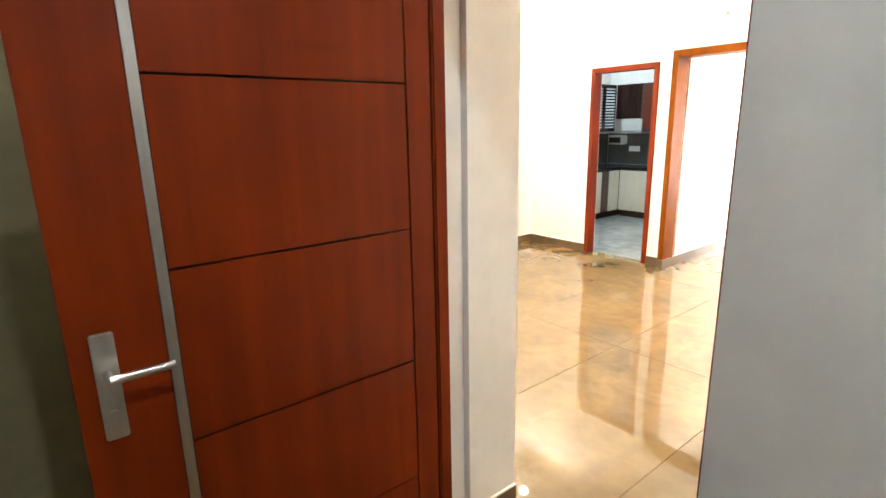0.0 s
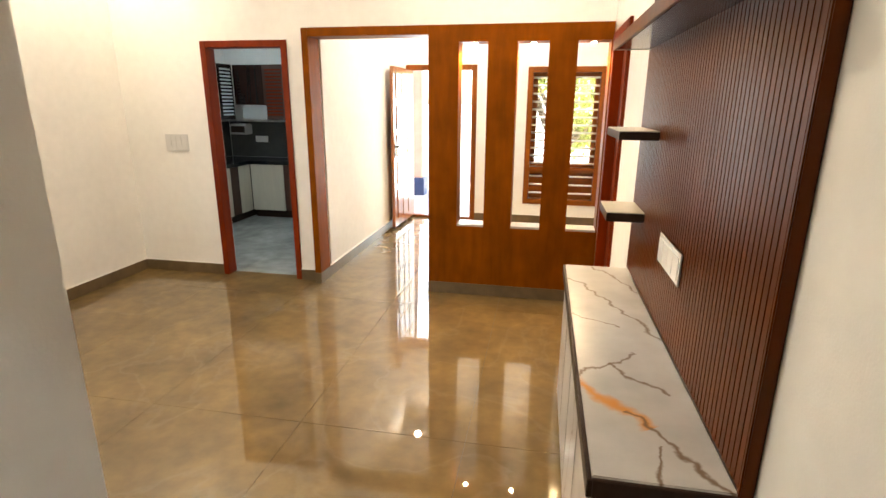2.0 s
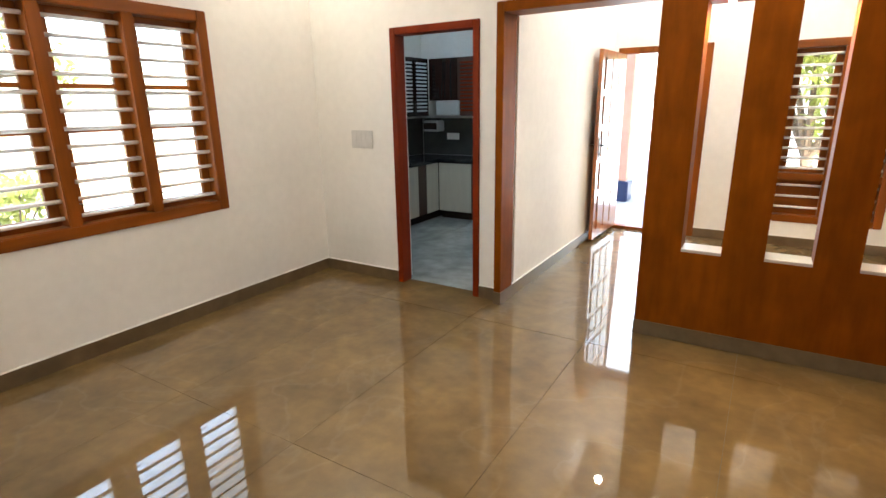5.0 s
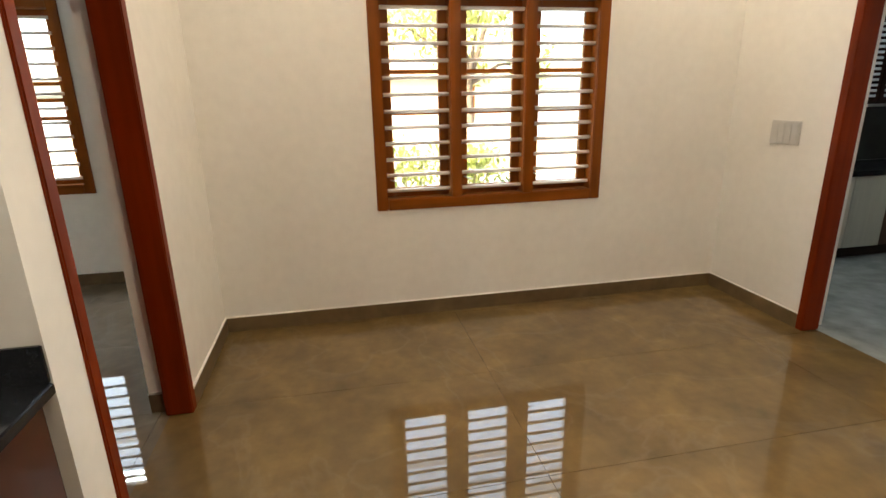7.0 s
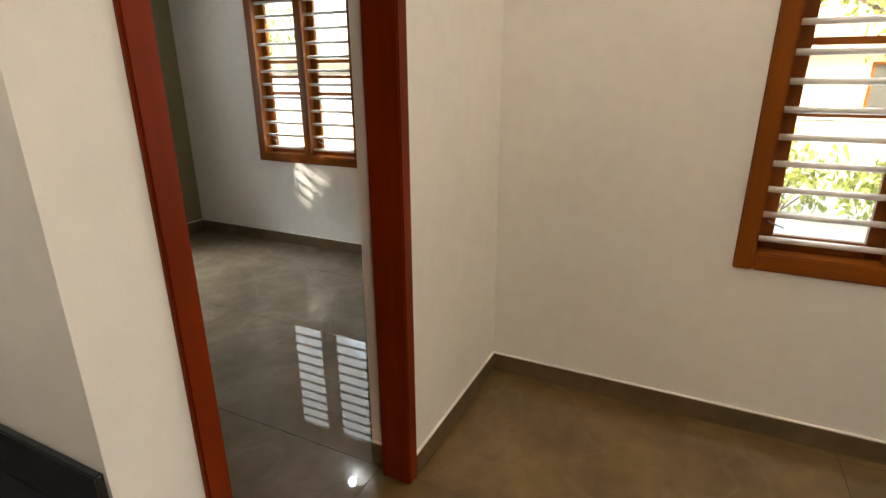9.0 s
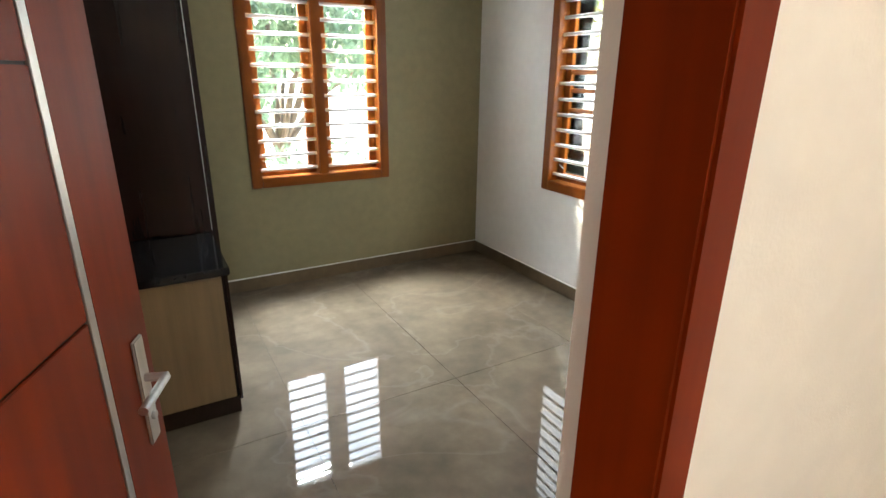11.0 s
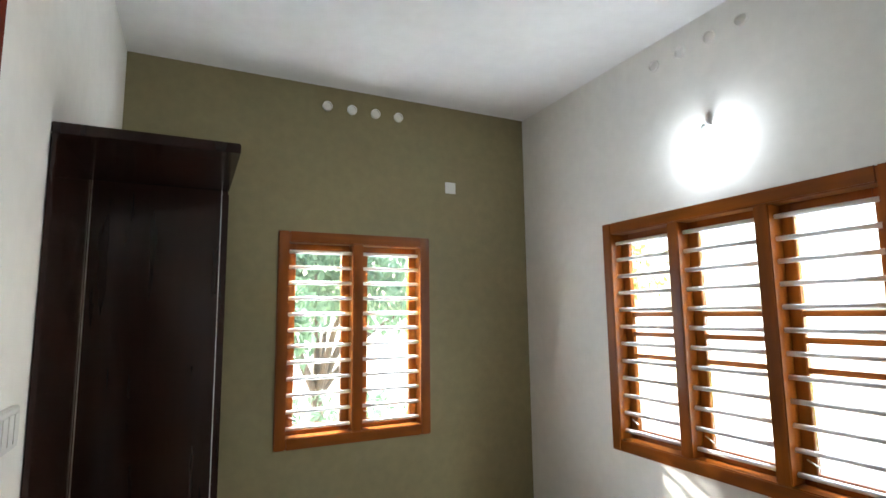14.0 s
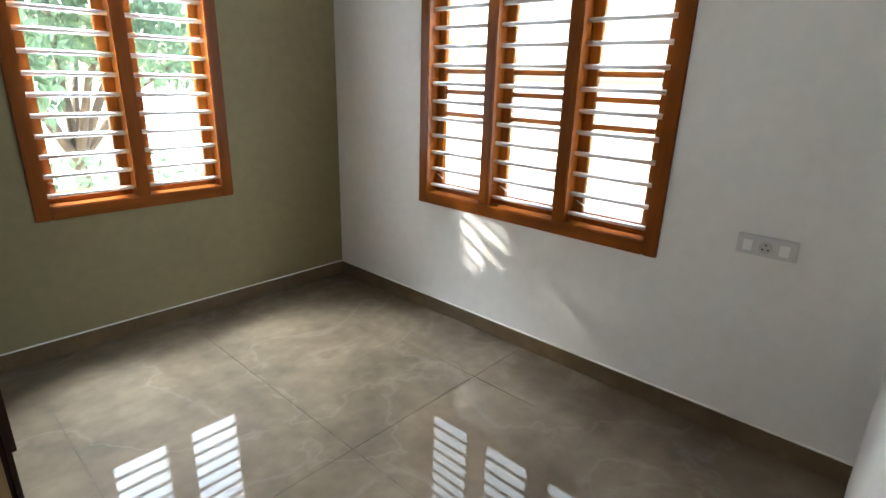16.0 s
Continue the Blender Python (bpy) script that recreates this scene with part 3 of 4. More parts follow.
wall_shelf(4.085, TP - 0.011, -1.98, -1.70, 1.105, 1.147)
wall_shelf(4.09, TP - 0.011, -2.10, -1.68, 1.462, 1.498)
over = thing("long_wall_shelf", None, "long dark brown floating shelf high on the fluted panel", "shelf")
box("board", 4.095, TP - 0.010, CY0, -1.72, 1.835, 1.875, DARKWOOD, over, 0.003)
box("front_lip", 4.083, 4.094, CY0, -1.70, 1.832, 1.878, WALNUT, over, 0.002)
# steel piece added to imitate the LED glint on the shelf's end
box("end_cap", 4.095, TP - 0.010, -1.719, -1.70, 1.833, 1.877, STEEL, over, 0.002, "steel end cap imitating the shelf's lit white end")


def switch_plate(x, y, z, w, h, turn, n, label, mat=PLASTIC, deep=0.010):
    p = thing("switch_plate", pose(x, y, z, 0, 0, turn), label, "switch plate")
    box("plate", -w / 2, w / 2, -deep, 0, -h / 2, h / 2, mat, p, 0.003)
    for k in range(n):
        a = -w / 2 + 0.012 + k * (w - 0.024) / n
        box("switch", a + 0.002, a + (w - 0.024) / n - 0.002, -deep - 0.004, -deep, -h / 2 + 0.016, h / 2 - 0.016, mat, p, 0.0015)
    return p


switch_plate(TP - 0.010, -2.48, 1.095, 0.31, 0.11, -90, 4, "white switch and socket plate on the fluted panel", PLASTIC, 0.006)
switch_plate(0.51, -0.001, 1.237, 0.23, 0.15, 0, 4, "pale grey switch plate on the living room wall", GREYPLASTIC)

# ---- ceiling lamps and added fill lamps ----
for x, y, watts, colour in CEILING_AND_FILL_LIGHTS:
    lamp = thing("ceiling_and_fill_light", pose(x, y, H), "small round recessed ceiling light, switched on; three of them are added fill", "downlight", "ceiling downlights")
    part("rim", add_rod(bmesh.new(), (0, 0, -0.008), (0, 0, 0), 0.055, 24), PLASTIC, lamp)
    part("diffuser", add_rod(bmesh.new(), (0, 0, -0.012), (0, 0, -0.008), 0.043, 24), GLOW_COOL if colour in (COOL, KITCHEN_COOL) else GLOW_WARM, lamp)
    spot_lamp("ceiling_and_fill_spot", x, y, H - 0.03, watts, colour, 0.09, 165)

bulb = thing("wall_bulb", pose(BULB[0], BULB[1], BULB[2]), "bright cool white bulb in a holder on the wall", "wall lamp")
rod("holder", (0, 0, 0.10), (0.05, 0, 0.10), 0.02, PLASTIC, bulb, 16)
rod("stem", (0.048, 0, 0.10), (0.085, 0, 0.035), 0.012, PLASTIC, bulb, 12)
bb = bmesh.new()
bmesh.ops.create_uvsphere(bb, u_segments=20, v_segments=12, radius=0.038, matrix=Matrix.Translation((0.095, 0, -0.012)) @ Matrix.Diagonal((1, 1, 1.35, 1)))
part("globe", bb, glowing("cool_bulb", (0.86, 0.93, 1.0), BULB[3]), bulb, "glowing opal globe")

# ---- bedroom wardrobe and dressing niche ----
WX, WN, WB = 1.10, -5.79, -6.43
wardrobe = thing("wardrobe", None, "dark brown wardrobe with an open dressing niche", "wardrobe")
box("body", WX + 0.02, BE - 0.002, BY + 0.013, WB - 0.02, 0.09, 2.295, DARKWOOD, wardrobe, 0.003)
box("plinth", WX + 0.06, BE - 0.002, BY + 0.013, WN - 0.05, 0, 0.09, DARKEDGE, wardrobe, 0.002)
box("back_panel", WX + 0.004, BE - 0.002, WB - 0.018, WB, 0.8, 2.262, DARKWOOD, wardrobe, 0.002, "glossy dark brown back panel")
box("side_panel", BE - 0.02, BE - 0.002, WB + 0.001, WN - 0.002, 0.8, 2.262, DARKWOOD, wardrobe, 0.002)
box("canopy", WX, BE - 0.002, WB - 0.02, WN, 2.264, 2.30, DARKWOOD, wardrobe, 0.003)
for x in (BE - 0.026, WX + 0.03):
    box("trim", x, x + 0.004, WB + 0.0005, WB + 0.004, 0.8, 2.262, STEEL, wardrobe, 0.0005, "thin pale edge trim")
for z0, z1 in ((0.10, 0.80), (0.806, 2.25)):
    for k in range(2):
        a = BY + 0.02 + k * (WB - BY - 0.03) / 2
        d = box("door", WX, WX + 0.018, a + 0.002, a + (WB - BY - 0.03) / 2 - 0.002, z0, z1, DARKWOOD, wardrobe, 0.002)
        hz = (z0 + z1) / 2 if z0 > 0.5 else z1 - 0.2
        box("handle", WX - 0.022, WX - 0.001, a + (0.05 if k else 0.42), a + (0.07 if k else 0.44), hz - 0.12, hz + 0.12, STEEL, d, 0.004, "slim steel handle")
drawers = thing("dressing_cabinet", None, "beige laminate cabinet below the black dressing slab", "cabinet")
box("carcass", 1.165, BE - 0.003, WB + 0.002, WN - 0.03, 0.10, 0.752, DARKWOOD, drawers, 0.002)
box("front", 1.178, BE - 0.012, WN - 0.029, WN - 0.010, 0.115, 0.748, BEIGE, drawers, 0.003, "plain beige oak laminate front")
box("gable", 1.150, 1.164, WB + 0.002, WN - 0.012, 0.095, 0.752, DARKWOOD, drawers, 0.002)
dslab = box("dressing_slab", 1.14, BE - 0.003, WB + 0.001, WN + 0.004, 0.754, 0.792, GRANITE, None, 0.004)
tagged(dslab, "black granite slab of the dressing niche", "countertop")

# ---- bedroom wall fittings ----
def vent_pipe(m, mat, label, group):
    v = thing("vent_pipe", m, label, "vent", group)
    bm = bmesh.new()
    ring = []
    for r, y in ((0.036, 0.0), (0.036, 0.016), (0.030, 0.018), (0.028, 0.006)):
        ring.append([bm.verts.new((r * math.cos(2 * math.pi * i / 20), y, r * math.sin(2 * math.pi * i / 20))) for i in range(20)])
    for a, b in zip(ring, ring[1:]):
        for i in range(20):
            bm.faces.new((a[i], a[(i + 1) % 20], b[(i + 1) % 20], b[i]))
    bm.faces.new(ring[-1])
    part("cap", bm, mat, v)


for k in range(4):
    vent_pipe(pose(0.41 - k * 0.183, BY, 3.18), PLASTIC, "short white plastic vent pipe end high on the wall", "row of vents")
    vent_pipe(pose(BX, -5.42 - k * 0.19, 3.18, 0, 0, -90), WALL, "painted-over vent pipe end high on the pale wall", "row of painted vents")
hook = thing("ceiling_hook", pose(0.055, -5.66, H), "small grey steel fan hook in the ceiling", "hook")
rod("stem", (0, 0, -0.05), (0, 0, 0), 0.006, STEEL, hook, 10)
rod("rose", (0, 0, -0.008), (0, 0, 0), 0.03, PLASTIC, hook, 20)
rod("crook", (0, 0, -0.05), (0.03, 0, -0.065), 0.006, STEEL, hook, 10)
holder = thing("lamp_holder", pose(2.27, 0, 2.47), "empty white lamp holder above the wooden portal", "lamp holder")
rod("base", (0, -0.012, 0), (0, 0, 0), 0.03, PLASTIC, holder, 20)
rod("socket", (0, -0.05, -0.03), (0, -0.012, 0), 0.017, GREYPLASTIC, holder, 16)
switch_plate(-0.58, BY + 0.001, 2.665, 0.09, 0.09, 180, 1, "square white socket plate on the olive wall")
switch_plate(BE - 0.001, -5.52, 1.385, 0.22, 0.11, -90, 4, "grey-white switch plate beside the wardrobe", GREYPLASTIC, 0.02)
socket_box = thing("socket_box", pose(BX, -4.383, 0.957, 0, 0, 90), "grey-white socket box low on the bedroom wall", "socket")
box("back_box", -0.115, 0.115, -0.024, 0, -0.044, 0.044, GREYPLASTIC, socket_box, 0.004)
box("cover", -0.110, 0.110, -0.031, -0.0245, -0.040, 0.040, GREYPLASTIC, socket_box, 0.003)
box("rocker", -0.088, -0.052, -0.036, -0.0312, -0.024, 0.024, PLASTIC, socket_box, 0.002)
rod("socket", (0.0, -0.035, 0), (0.0, -0.0312, 0), 0.026, PLASTIC_GREY, socket_box, 20)
for dx, dz in ((0, 0.012), (-0.011, -0.008), (0.011, -0.008)):
    rod("pin_hole", (dx, -0.0362, dz), (dx, -0.0351, dz), 0.004, DARKEDGE, socket_box, 8)
box("rocker", 0.052, 0.088, -0.036, -0.0312, -0.024, 0.024, PLASTIC, socket_box, 0.002)

# ---- wash niche ----
vanity = thing("wash_cabinet", None, "dark brown cabinet below the wash counter", "cabinet")
box("carcass", 1.99, 2.845, -4.24, -3.73, 0.08, 0.742, DARKWOOD, vanity, 0.003)
box("plinth", 2.0, 2.84, -4.24, -3.78, 0, 0.08, DARKEDGE, vanity, 0.002)
VAN = material("deep_red_brown_laminate", (0.055, 0.014, 0.008), 0.3, grain=(20, 0.8, 1.2), coat=0.2, stretch=(1, 1, 0.08))
for k in range(2):
    a = 1.995 + k * 0.42
    d = box("door", a + 0.03, a + 0.415, -3.729, -3.711, 0.09, 0.735, VAN, vanity, 0.003)
    box("handle", a + (0.36 if k == 0 else 0.06), a + (0.375 if k == 0 else 0.075), -3.709, -3.690, 0.5, 0.66, STEEL, d, 0.003)
counter = thing("wash_counter", None, "black granite wash counter with low upstand", "countertop")
box("slab", 1.988, 2.847, -4.245, -3.688, 0.745, 0.782, GRANITE, counter, 0.005)
box("upstand", 1.988, 2.004, -4.245, -3.694, 0.7825, 0.895, GRANITE, counter, 0.003)
box("back_upstand", 2.005, 2.847, -4.245, -4.231, 0.7825, 0.895, GRANITE, counter, 0.003)

# ---- kitchen ----
KX, KY = -0.27, 2.45


def base_unit(x0, x1, y0, y1, front, faces):
    u = thing("base_cabinet", None, "kitchen base cabinet with cream and dark brown fronts", "cabinet", "kitchen base cabinets")
    box("carcass", x0, x1, y0, y1, 0.1, 0.765, DARKWOOD, u, 0.002)
    if front == "south":
        box("plinth", x0, x1, y0 + 0.05, y1, 0, 0.1, DARKEDGE, u, 0)
    else:
        box("plinth", x0, x1 - 0.05, y0, y1, 0, 0.1, DARKEDGE, u, 0)
    for a, b, mt in faces:
        if front == "south":
            box("door", a + 0.003, b - 0.003, y0 - 0.018, y0 - 0.001, 0.11, 0.755, mt, u, 0.002)
        else:
            box("door", x1 + 0.001, x1 + 0.018, a + 0.003, b - 0.003, 0.11, 0.755, mt, u, 0.002)


KDARK = material("kitchen_dark_brown", (0.05, 0.018, 0.01), 0.3, grain=(20, 0.8, 1.2), coat=0.2, stretch=(1, 1, 0.08))
base_unit(KX + 0.021, 0.72, KY, 2.99, "south", ((KX + 0.021, 0.25, CREAM), (0.25, 0.72, KDARK)))
base_unit(0.722, 1.655, KY, 2.99, "south", ((0.722, 1.19, CREAM), (1.19, 1.655, KDARK)))
base_unit(-0.865, KX, 1.55, 2.99, "east", ((1.55, 1.95, CREAM), (1.95, 2.14, KDARK), (2.14, 2.43, CREAM)))
base_unit(-0.865, KX, 0.25, 1.548, "east", ((0.25, 0.9, KDARK), (0.9, 1.548, CREAM)))
ktop = thing("kitchen_worktop", None, "black granite L-shaped kitchen worktop", "countertop")
box("north_run", KX + 0.03, 1.655, KY - 0.03, 2.995, 0.767, 0.805, GRANITE, ktop, 0.004)
box("west_run", -0.866, KX + 0.029, 0.22, 2.995, 0.767, 0.805, GRANITE, ktop, 0.004)
bs = box("trim_backsplash_north", -0.85, 1.655, 2.984, 2.998, 0.807, 1.32, BACKSPLASH, None, 0.001)
tagged(bs, "dark grey tiled splashback over the worktop", "splashback", kind="structure")
bs = box("trim_backsplash_west", -0.868, -0.854, 0.22, 2.98, 0.807, 1.32, BACKSPLASH, None, 0.001)
tagged(bs, "dark grey tiled splashback along the side wall", "splashback", kind="structure")
KSLAT = material("pale_louvre_slat", (0.55, 0.6, 0.62), 0.4, grain=(20, 0.95, 1.04))


def wall_unit(x0, x1, y0, y1, z0, z1, front, doors, slat_mat, body_mat):
    u = thing("wall_cabinet", None, "dark kitchen wall cabinet with louvred doors", "cabinet", "kitchen wall cabinets")
    box("carcass", x0, x1, y0, y1, z0, z1, DARKWOOD, u, 0.002)
    for a, b, louvred in doors:
        def pc(nm, p0, p1, q0, q1, dz, d1, mt, par):
            if front == "south":
                return box(nm, p0, p1, y0 - d1, y0 - dz, q0, q1, mt, par, 0.001)
            return box(nm, x1 + dz, x1 + d1, p0, p1, q0, q1, mt, par, 0.001)
        d = pc("door", a + 0.003, b - 0.003, z0 + 0.004, z1 - 0.004, 0.001, 0.014, body_mat, u)
        if louvred:
            n = 14
            for k in range(n):
                z = z0 + 0.07 + (z1 - z0 - 0.14) * k / (n - 1)
                pc("slat", a + 0.05, b - 0.05, z - 0.011, z + 0.011, 0.0145, 0.024, slat_mat, d)


wall_unit(-0.866, -0.55, 1.25, 2.68, 1.36, 2.10, "east", ((1.25, 1.6, True), (1.6, 1.95, True), (1.95, 2.32, True), (2.32, 2.66, True)), KSLAT, DARKWOOD)
wall_unit(-0.549, -0.10, 2.70, 2.995, 1.56, 2.10, "south", ((-0.53, -0.10, False),), KSLAT, DARKWOOD)
wall_unit(-0.098, 0.24, 2.70, 2.995, 1.36, 2.10, "south", ((-0.098, 0.24, True),), REDWOOD, KDARK)
wall_unit(0.242, 0.9, 2.70, 2.995, 1.36, 2.10, "south", ((0.242, 0.58, True), (0.58, 0.9, True)), CREAM, REDWOOD)
hood = thing("cooker_hood", None, "pale grey cooker hood box over the worktop", "cooker hood")
box("body", -0.42, -0.06, 2.66, 2.98, 1.37, 1.555, PLASTIC_GREY, hood, 0.006)
box("lip", -0.43, -0.05, 2.65, 2.98, 1.345, 1.369, STEEL, hood, 0.003)
wh = thing("water_purifier", None, "small grey appliance on the splashback", "appliance")
box("body", -0.74, -0.48, 2.80, 2.98, 1.14, 1.29, PLASTIC_GREY, wh, 0.012)
box("panel", -0.72, -0.50, 2.794, 2.799, 1.17, 1.26, DARKEDGE, wh, 0.002)
switch_plate(-0.34, 2.983, 1.07, 0.2, 0.09, 0, 3, "white kitchen switch plate on the splashback")

# ---- mirror-polished floor pieces ----
def floor_tiles(xs, ys, x0, x1, y0, y1, mat, gap=0.0013):
    for a, b in zip(xs, xs[1:]):
        for c, d in zip(ys, ys[1:]):
            p0, p1, q0, q1 = max(a + gap, x0), min(b - gap, x1), max(c + gap, y0), min(d - gap, y1)
            if p1 - p0 < 0.02 or q1 - q0 < 0.02:
                continue
            box("tile", p0, p1, q0, q1, -0.006, 0.0, mat, floor, 0)


GXS = [0.055 + 0.862 * k for k in range(-2, 7)]
GYS = [-5.57 + 1.725 * k for k in range(-2, 6)]
floor_tiles(GXS, GYS, BX, 1.9, BY, SOUTH - 0.1, TILE_DAYLIT)
floor_tiles(GXS, GYS, -0.0, 4.9, SOUTH - 0.1, 0.1, TILE)
floor_tiles(GXS, GYS, 1.86, 5.4, 0.1, HALL_N, TILE)
floor_tiles(GXS, GYS, 1.9, 5.4, -7.4, SOUTH - 0.1, TILE)
floor_tiles([-0.87 + 0.6 * k for k in range(6)], [0.1 + 0.6 * k for k in range(6)], -0.87, 1.66, 0.1, 3.0, KTILE)

# ---- outdoors ----
GRAVEL = material("pale_paving", (0.5, 0.48, 0.44), 0.85, grain=(30, 0.85, 1.12), spots=(0.6, 0.85, 1.1), bump=0.2, bump_scale=40)
LEAF = material("leaf", (0.15, 0.225, 0.14), 0.55, grain=(6, 0.6, 1.5), spots=(0.8, 0.7, 1.3))
LEAF_Y = material("yellow_green_leaf", (0.26, 0.28, 0.07), 0.55, grain=(6, 0.6, 1.5), spots=(0.8, 0.7, 1.3))
for leafy in (LEAF, LEAF_Y):  # thin leaves let light through
    n, k = leafy.node_tree.nodes, leafy.node_tree.links
    thin, mixed = n.new("ShaderNodeBsdfTranslucent"), n.new("ShaderNodeMixShader")
    k.new(n["Principled BSDF"].inputs["Base Color"].links[0].from_socket, thin.inputs["Color"])
    mixed.inputs[0].default_value = 0.5
    k.new(n["Principled BSDF"].outputs[0], mixed.inputs[1])
    k.new(thin.outputs[0], mixed.inputs[2])
    k.new(mixed.outputs[0], n["Material Output"].inputs["Surface"])
BARK = material("bark", (0.12, 0.085, 0.06), 0.9, grain=(14, 0.6, 1.3), bump=0.5, bump_scale=30)
HOUSE = material("cream_render", (0.62, 0.52, 0.40), 0.8, grain=(8, 0.93, 1.05), spots=(0.7, 0.9, 1.05))
PINK = material("pink_paint", (0.60, 0.33, 0.25), 0.7, grain=(8, 0.93, 1.05), spots=(0.9, 0.93, 1.05))
ROOFTILE = material("clay_roof", (0.30, 0.11, 0.06), 0.8, grain=(12, 0.75, 1.2))
BLUE = material("dark_blue_glaze", (0.02, 0.03, 0.09), 0.3, grain=(12, 0.8, 1.2))
GZ = -0.45
gb = bmesh.new()
bmesh.ops.create_grid(gb, x_segments=2, y_segments=2, size=1, matrix=Matrix.Translation((0, 0, GZ)) @ Matrix.Diagonal((900, 900, 1, 1)))
tagged(part("ground", gb, GRAVEL), "pale sunlit paving and bare ground around the house", "ground", kind="structure")


def leaves(bm, centre, radii, count, size, rng):
    for _ in range(count):
        v = Vector((rng.gauss(0, 1), rng.gauss(0, 1), rng.gauss(0, 1))).normalized() * (rng.random() ** 0.45)
        p = Vector(centre) + Vector((v.x * radii[0], v.y * radii[1], v.z * radii[2]))
        s = size * rng.uniform(0.6, 1.4)
        turn = Euler((rng.uniform(0, 6.3), rng.uniform(0, 6.3), rng.uniform(0, 6.3))).to_matrix()
        q = [bm.verts.new(p + turn @ Vector(c)) for c in ((-s, 0, 0), (0, -s * 0.42, s * 0.12), (s, 0, 0), (0, s * 0.42, s * 0.12))]
        bm.faces.new(q)


def tree(x, y, height, spread, seed, leaf=None, low=0.4, count=90, label="broad green garden tree"):
    rng = random.Random(seed)
    t = thing("tree", pose(x, y, GZ), label, "tree", "garden trees")
    bm = bmesh.new()

    def limb(a, b, r0, r1):
        a, b = Vector(a), Vector(b)
        turn = (b - a).to_track_quat("Z", "Y").to_matrix().to_4x4()
        bmesh.ops.create_cone(bm, cap_ends=True, segments=9, radius1=r0, radius2=r1, depth=(b - a).length, matrix=Matrix.Translation((a + b) / 2) @ turn)

    fork = Vector((rng.uniform(-0.2, 0.2), rng.uniform(-0.2, 0.2), height * low))
    limb((0, 0, 0), fork, 0.15, 0.10)
    cb = bmesh.new()
    for k in range(8):
        a = k * 2.4 + rng.uniform(-0.3, 0.3)
        end = fork + Vector((math.cos(a) * spread * rng.uniform(0.35, 0.8), math.sin(a) * spread * rng.uniform(0.35, 0.8), height * (1 - low) * rng.uniform(0.15, 0.85)))
        mid = (fork + end) / 2 + Vector((0, 0, 0.25))
        limb(fork, mid, 0.075, 0.05)
        limb(mid, end, 0.05, 0.018)
        for _ in range(5):
            c = end + Vector((rng.uniform(-0.6, 0.6), rng.uniform(-0.6, 0.6), rng.uniform(-0.4, 0.5))) * spread * 0.45
            leaves(cb, c, (spread * 0.3, spread * 0.3, spread * 0.22), count, 0.10, rng)
    part("trunk", bm, BARK, t)
    part("crown", cb, leaf or LEAF, t)
    return t


def bush(x, y, r, h, seed, leaf):
    rng = random.Random(seed)
    b = thing("bush", pose(x, y, GZ), "leafy garden shrub in bright light", "shrub", "garden shrubs")
    cb, sb = bmesh.new(), bmesh.new()
    for k in range(6):
        a = k * 1.05
        e = Vector((math.cos(a) * r * 0.5, math.sin(a) * r * 0.5, h * rng.uniform(0.4, 0.8)))
        add_rod(sb, (0, 0, 0), e, 0.012, 6)
        leaves(cb, e, (r * 0.6, r * 0.6, h * 0.4), 110, 0.07, rng)
    part("stems", sb, BARK, b)
    part("foliage", cb, leaf, b)


tree(0.9, -11.6, 5.2, 2.0, 3, low=0.28, count=120)
# the next two are unseen, placed to break the sun into patches indoors
tree(4.9, -13.2, 6.6, 2.2, 17, low=0.3, count=110)
tree(3.1, -10.9, 5.0, 1.6, 14, low=0.3, count=120)
tree(-0.9, -13.5, 5.6, 2.4, 5, low=0.12, count=130)
tree(0.4, -15.0, 7.0, 2.6, 6)
tree(-11.5, -17.5, 5.5, 2.6, 7, LEAF_Y, count=50)
tree(-12.2, 1.2, 5.5, 2.5, 9, LEAF_Y, count=50)
tree(5.6, 9.5, 5.0, 2.2, 10)
tree(4.3, 8.2, 4.6, 2.0, 31, LEAF_Y, low=0.2, count=90)
for k, (x, y, r, h) in enumerate(((-6.2, -3.1, 0.8, 1.3), (-6.6, -1.6, 0.9, 1.2), (-6.0, -0.4, 0.7, 1.0), (-7.2, -5.6, 0.8, 1.1), (0.2, -9.4, 0.7, 1.1), (-0.9, -9.8, 0.8, 1.2), (1.6, -9.2, 0.6, 0.9))):
    bush(x, y, r, h, 20 + k, LEAF_Y if x < -2 else LEAF)


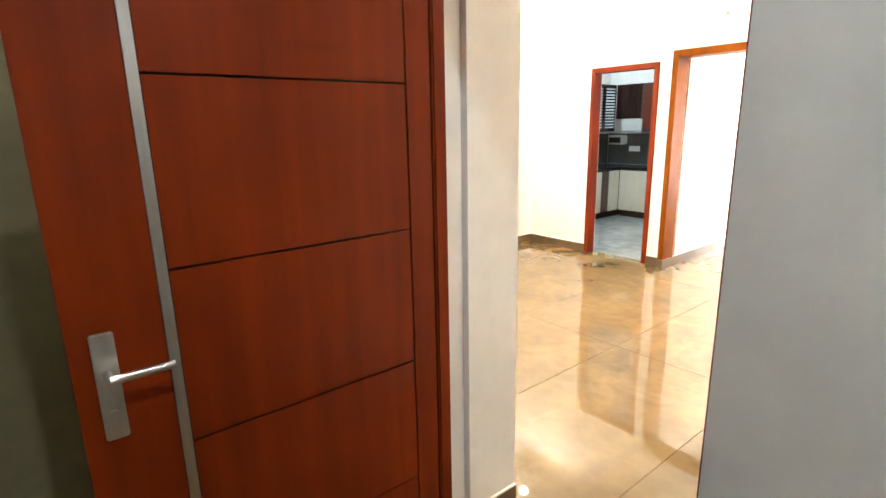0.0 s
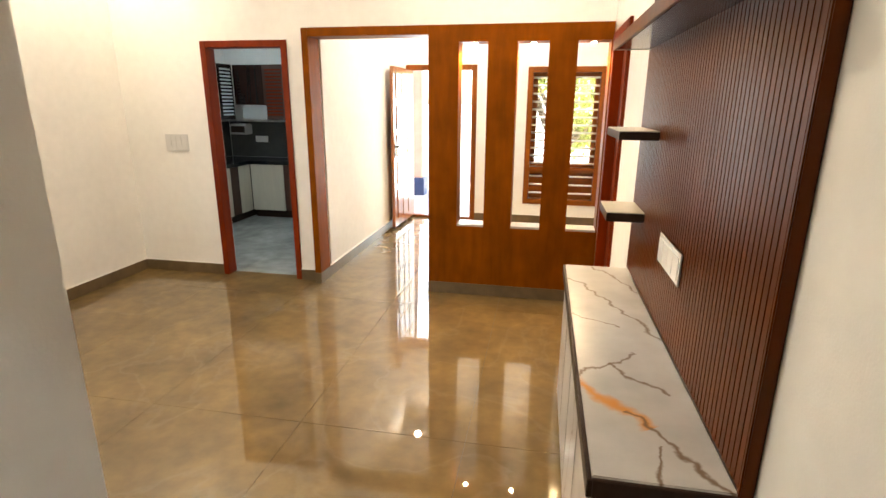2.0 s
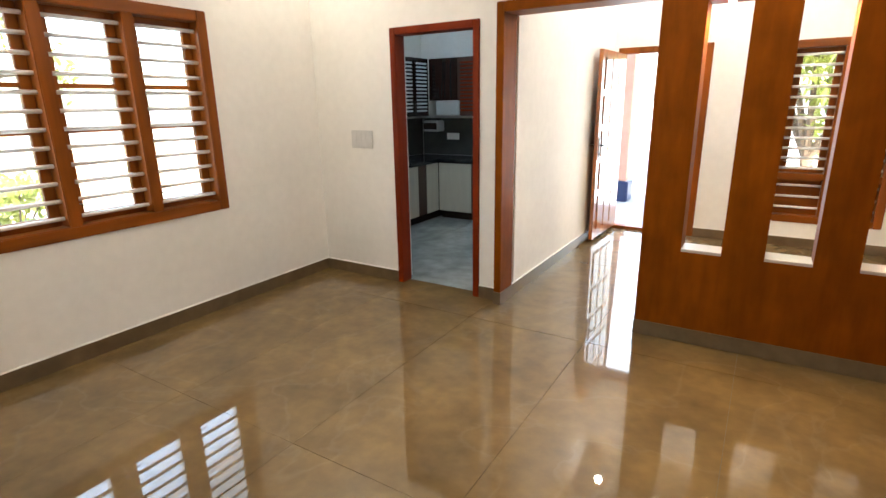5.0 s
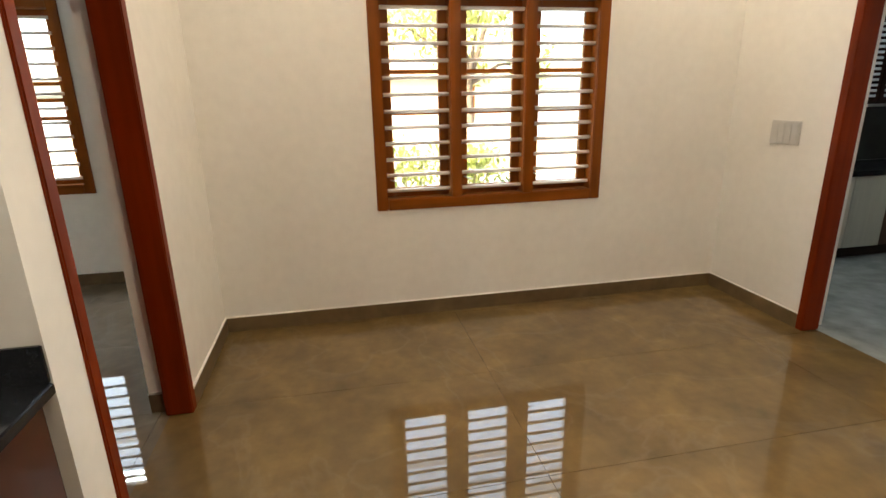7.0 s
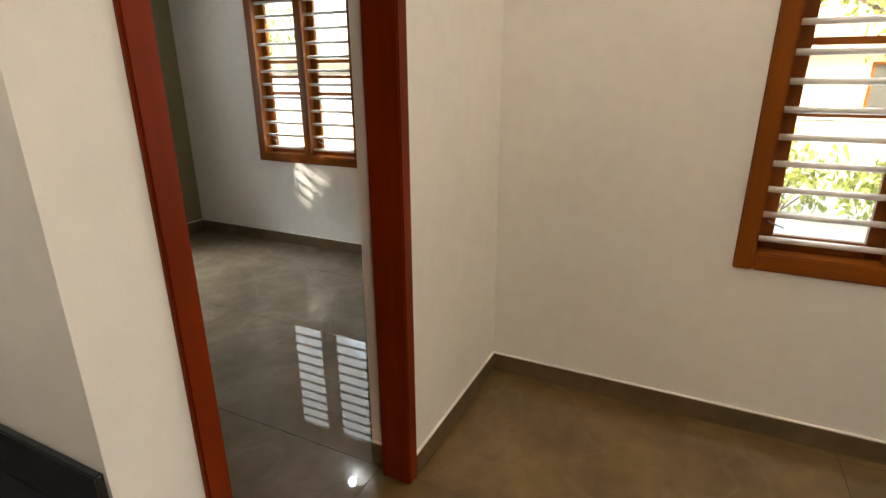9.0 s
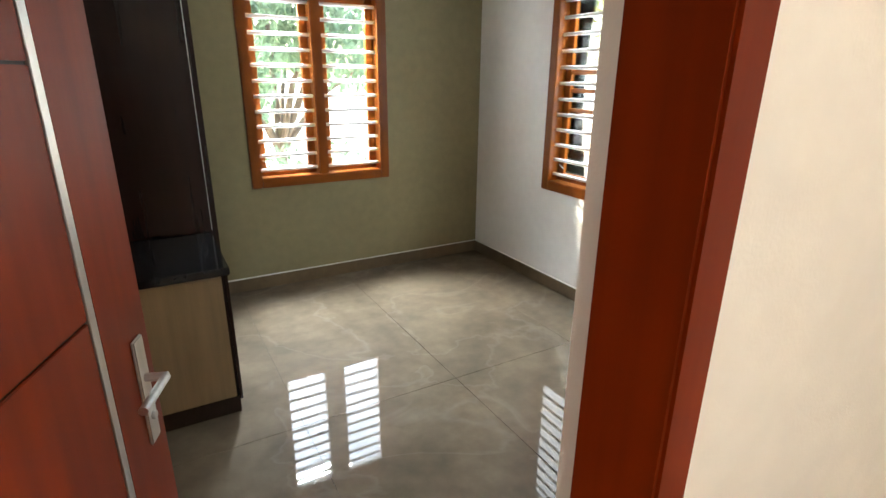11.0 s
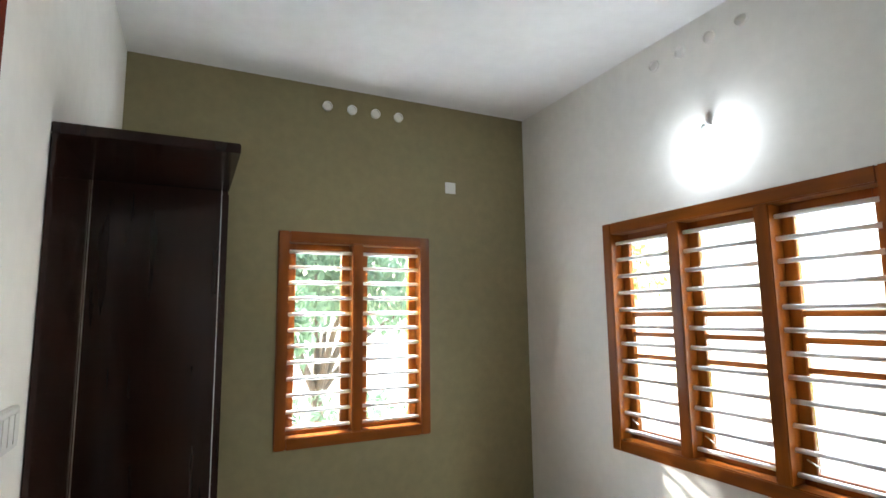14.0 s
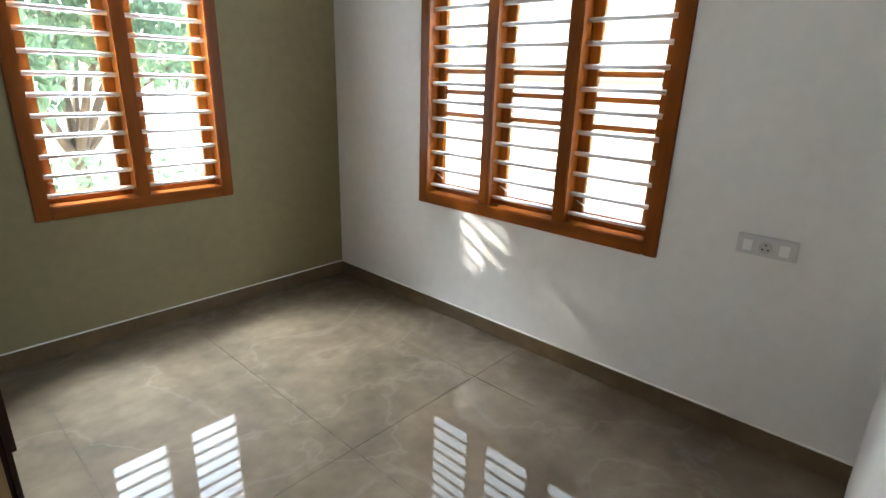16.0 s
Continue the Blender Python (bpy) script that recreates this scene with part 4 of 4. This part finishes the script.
def house(x0, x1, y0, y1, h, mat, storeys, label):
    """A neighbouring house; rows of framed windows with sills on the side that looks east."""
    hs = thing("neighbour_house", None, label, "house", "neighbouring houses")
    box("wall", x0, x1, y0, y1, GZ, h, mat, hs, 0.02)
    box("roof", x0 - 0.4, x1 + 0.4, y0 - 0.4, y1 + 0.4, h + 0.001, h + 0.22, ROOFTILE, hs, 0.03)
    for z in storeys:
        for k in range(4):
            a = y0 + (y1 - y0) * (k + 0.5) / 4
            w = box("window", x1 + 0.001, x1 + 0.06, a - 0.55, a + 0.55, z, z + 1.2, TEAK, hs, 0.01)
            for c in (-0.48, 0.02):
                box("pane", x1 + 0.062, x1 + 0.068, a + c, a + c + 0.46, z + 0.08, z + 1.12, BACKSPLASH, w, 0)
            box("sill", x1 + 0.001, x1 + 0.12, a - 0.6, a + 0.6, z - 0.06, z - 0.001, GRAVEL, w, 0.01)
        box("sunshade", x1 + 0.001, x1 + 0.55, y0 + 0.3, y1 - 0.3, z + 1.45, z + 1.53, mat, hs, 0.01)


house(-22, -15, -9, 3, 6.3, HOUSE, (0.6, 3.8), "cream two-storey neighbouring house with a flat clay-tiled roof")
cw = thing("boundary_wall", None, "low pale boundary wall of the plot", "boundary wall")
box("wall_run", -9.2, -9.05, -14, 9, GZ, 0.75, HOUSE, cw, 0.01)
box("coping", -9.25, -9.0, -14, 9, 0.7505, 0.81, GRAVEL, cw, 0.01)

# ---- porch ----
slab("pavement", 1.0, 5.2, HALL_N + 0.2, 5.6, GZ, -0.02, GRAVEL, "pale porch floor outside the main door", "porch floor")
pil = thing("porch_pillar", None, "pink painted porch pillar on a dark base", "pillar")
box("shaft", 1.42, 1.66, 4.9, 5.14, 0.30, 2.95, PINK, pil, 0.01)
box("base", 1.37, 1.71, 4.85, 5.19, -0.02, 0.2995, BLUE, pil, 0.012)
slab("ceiling_porch", 1.0, 5.2, HALL_N + 0.2, 5.6, 3.0, 3.15, CEIL, "white underside of the porch roof", "ceiling")
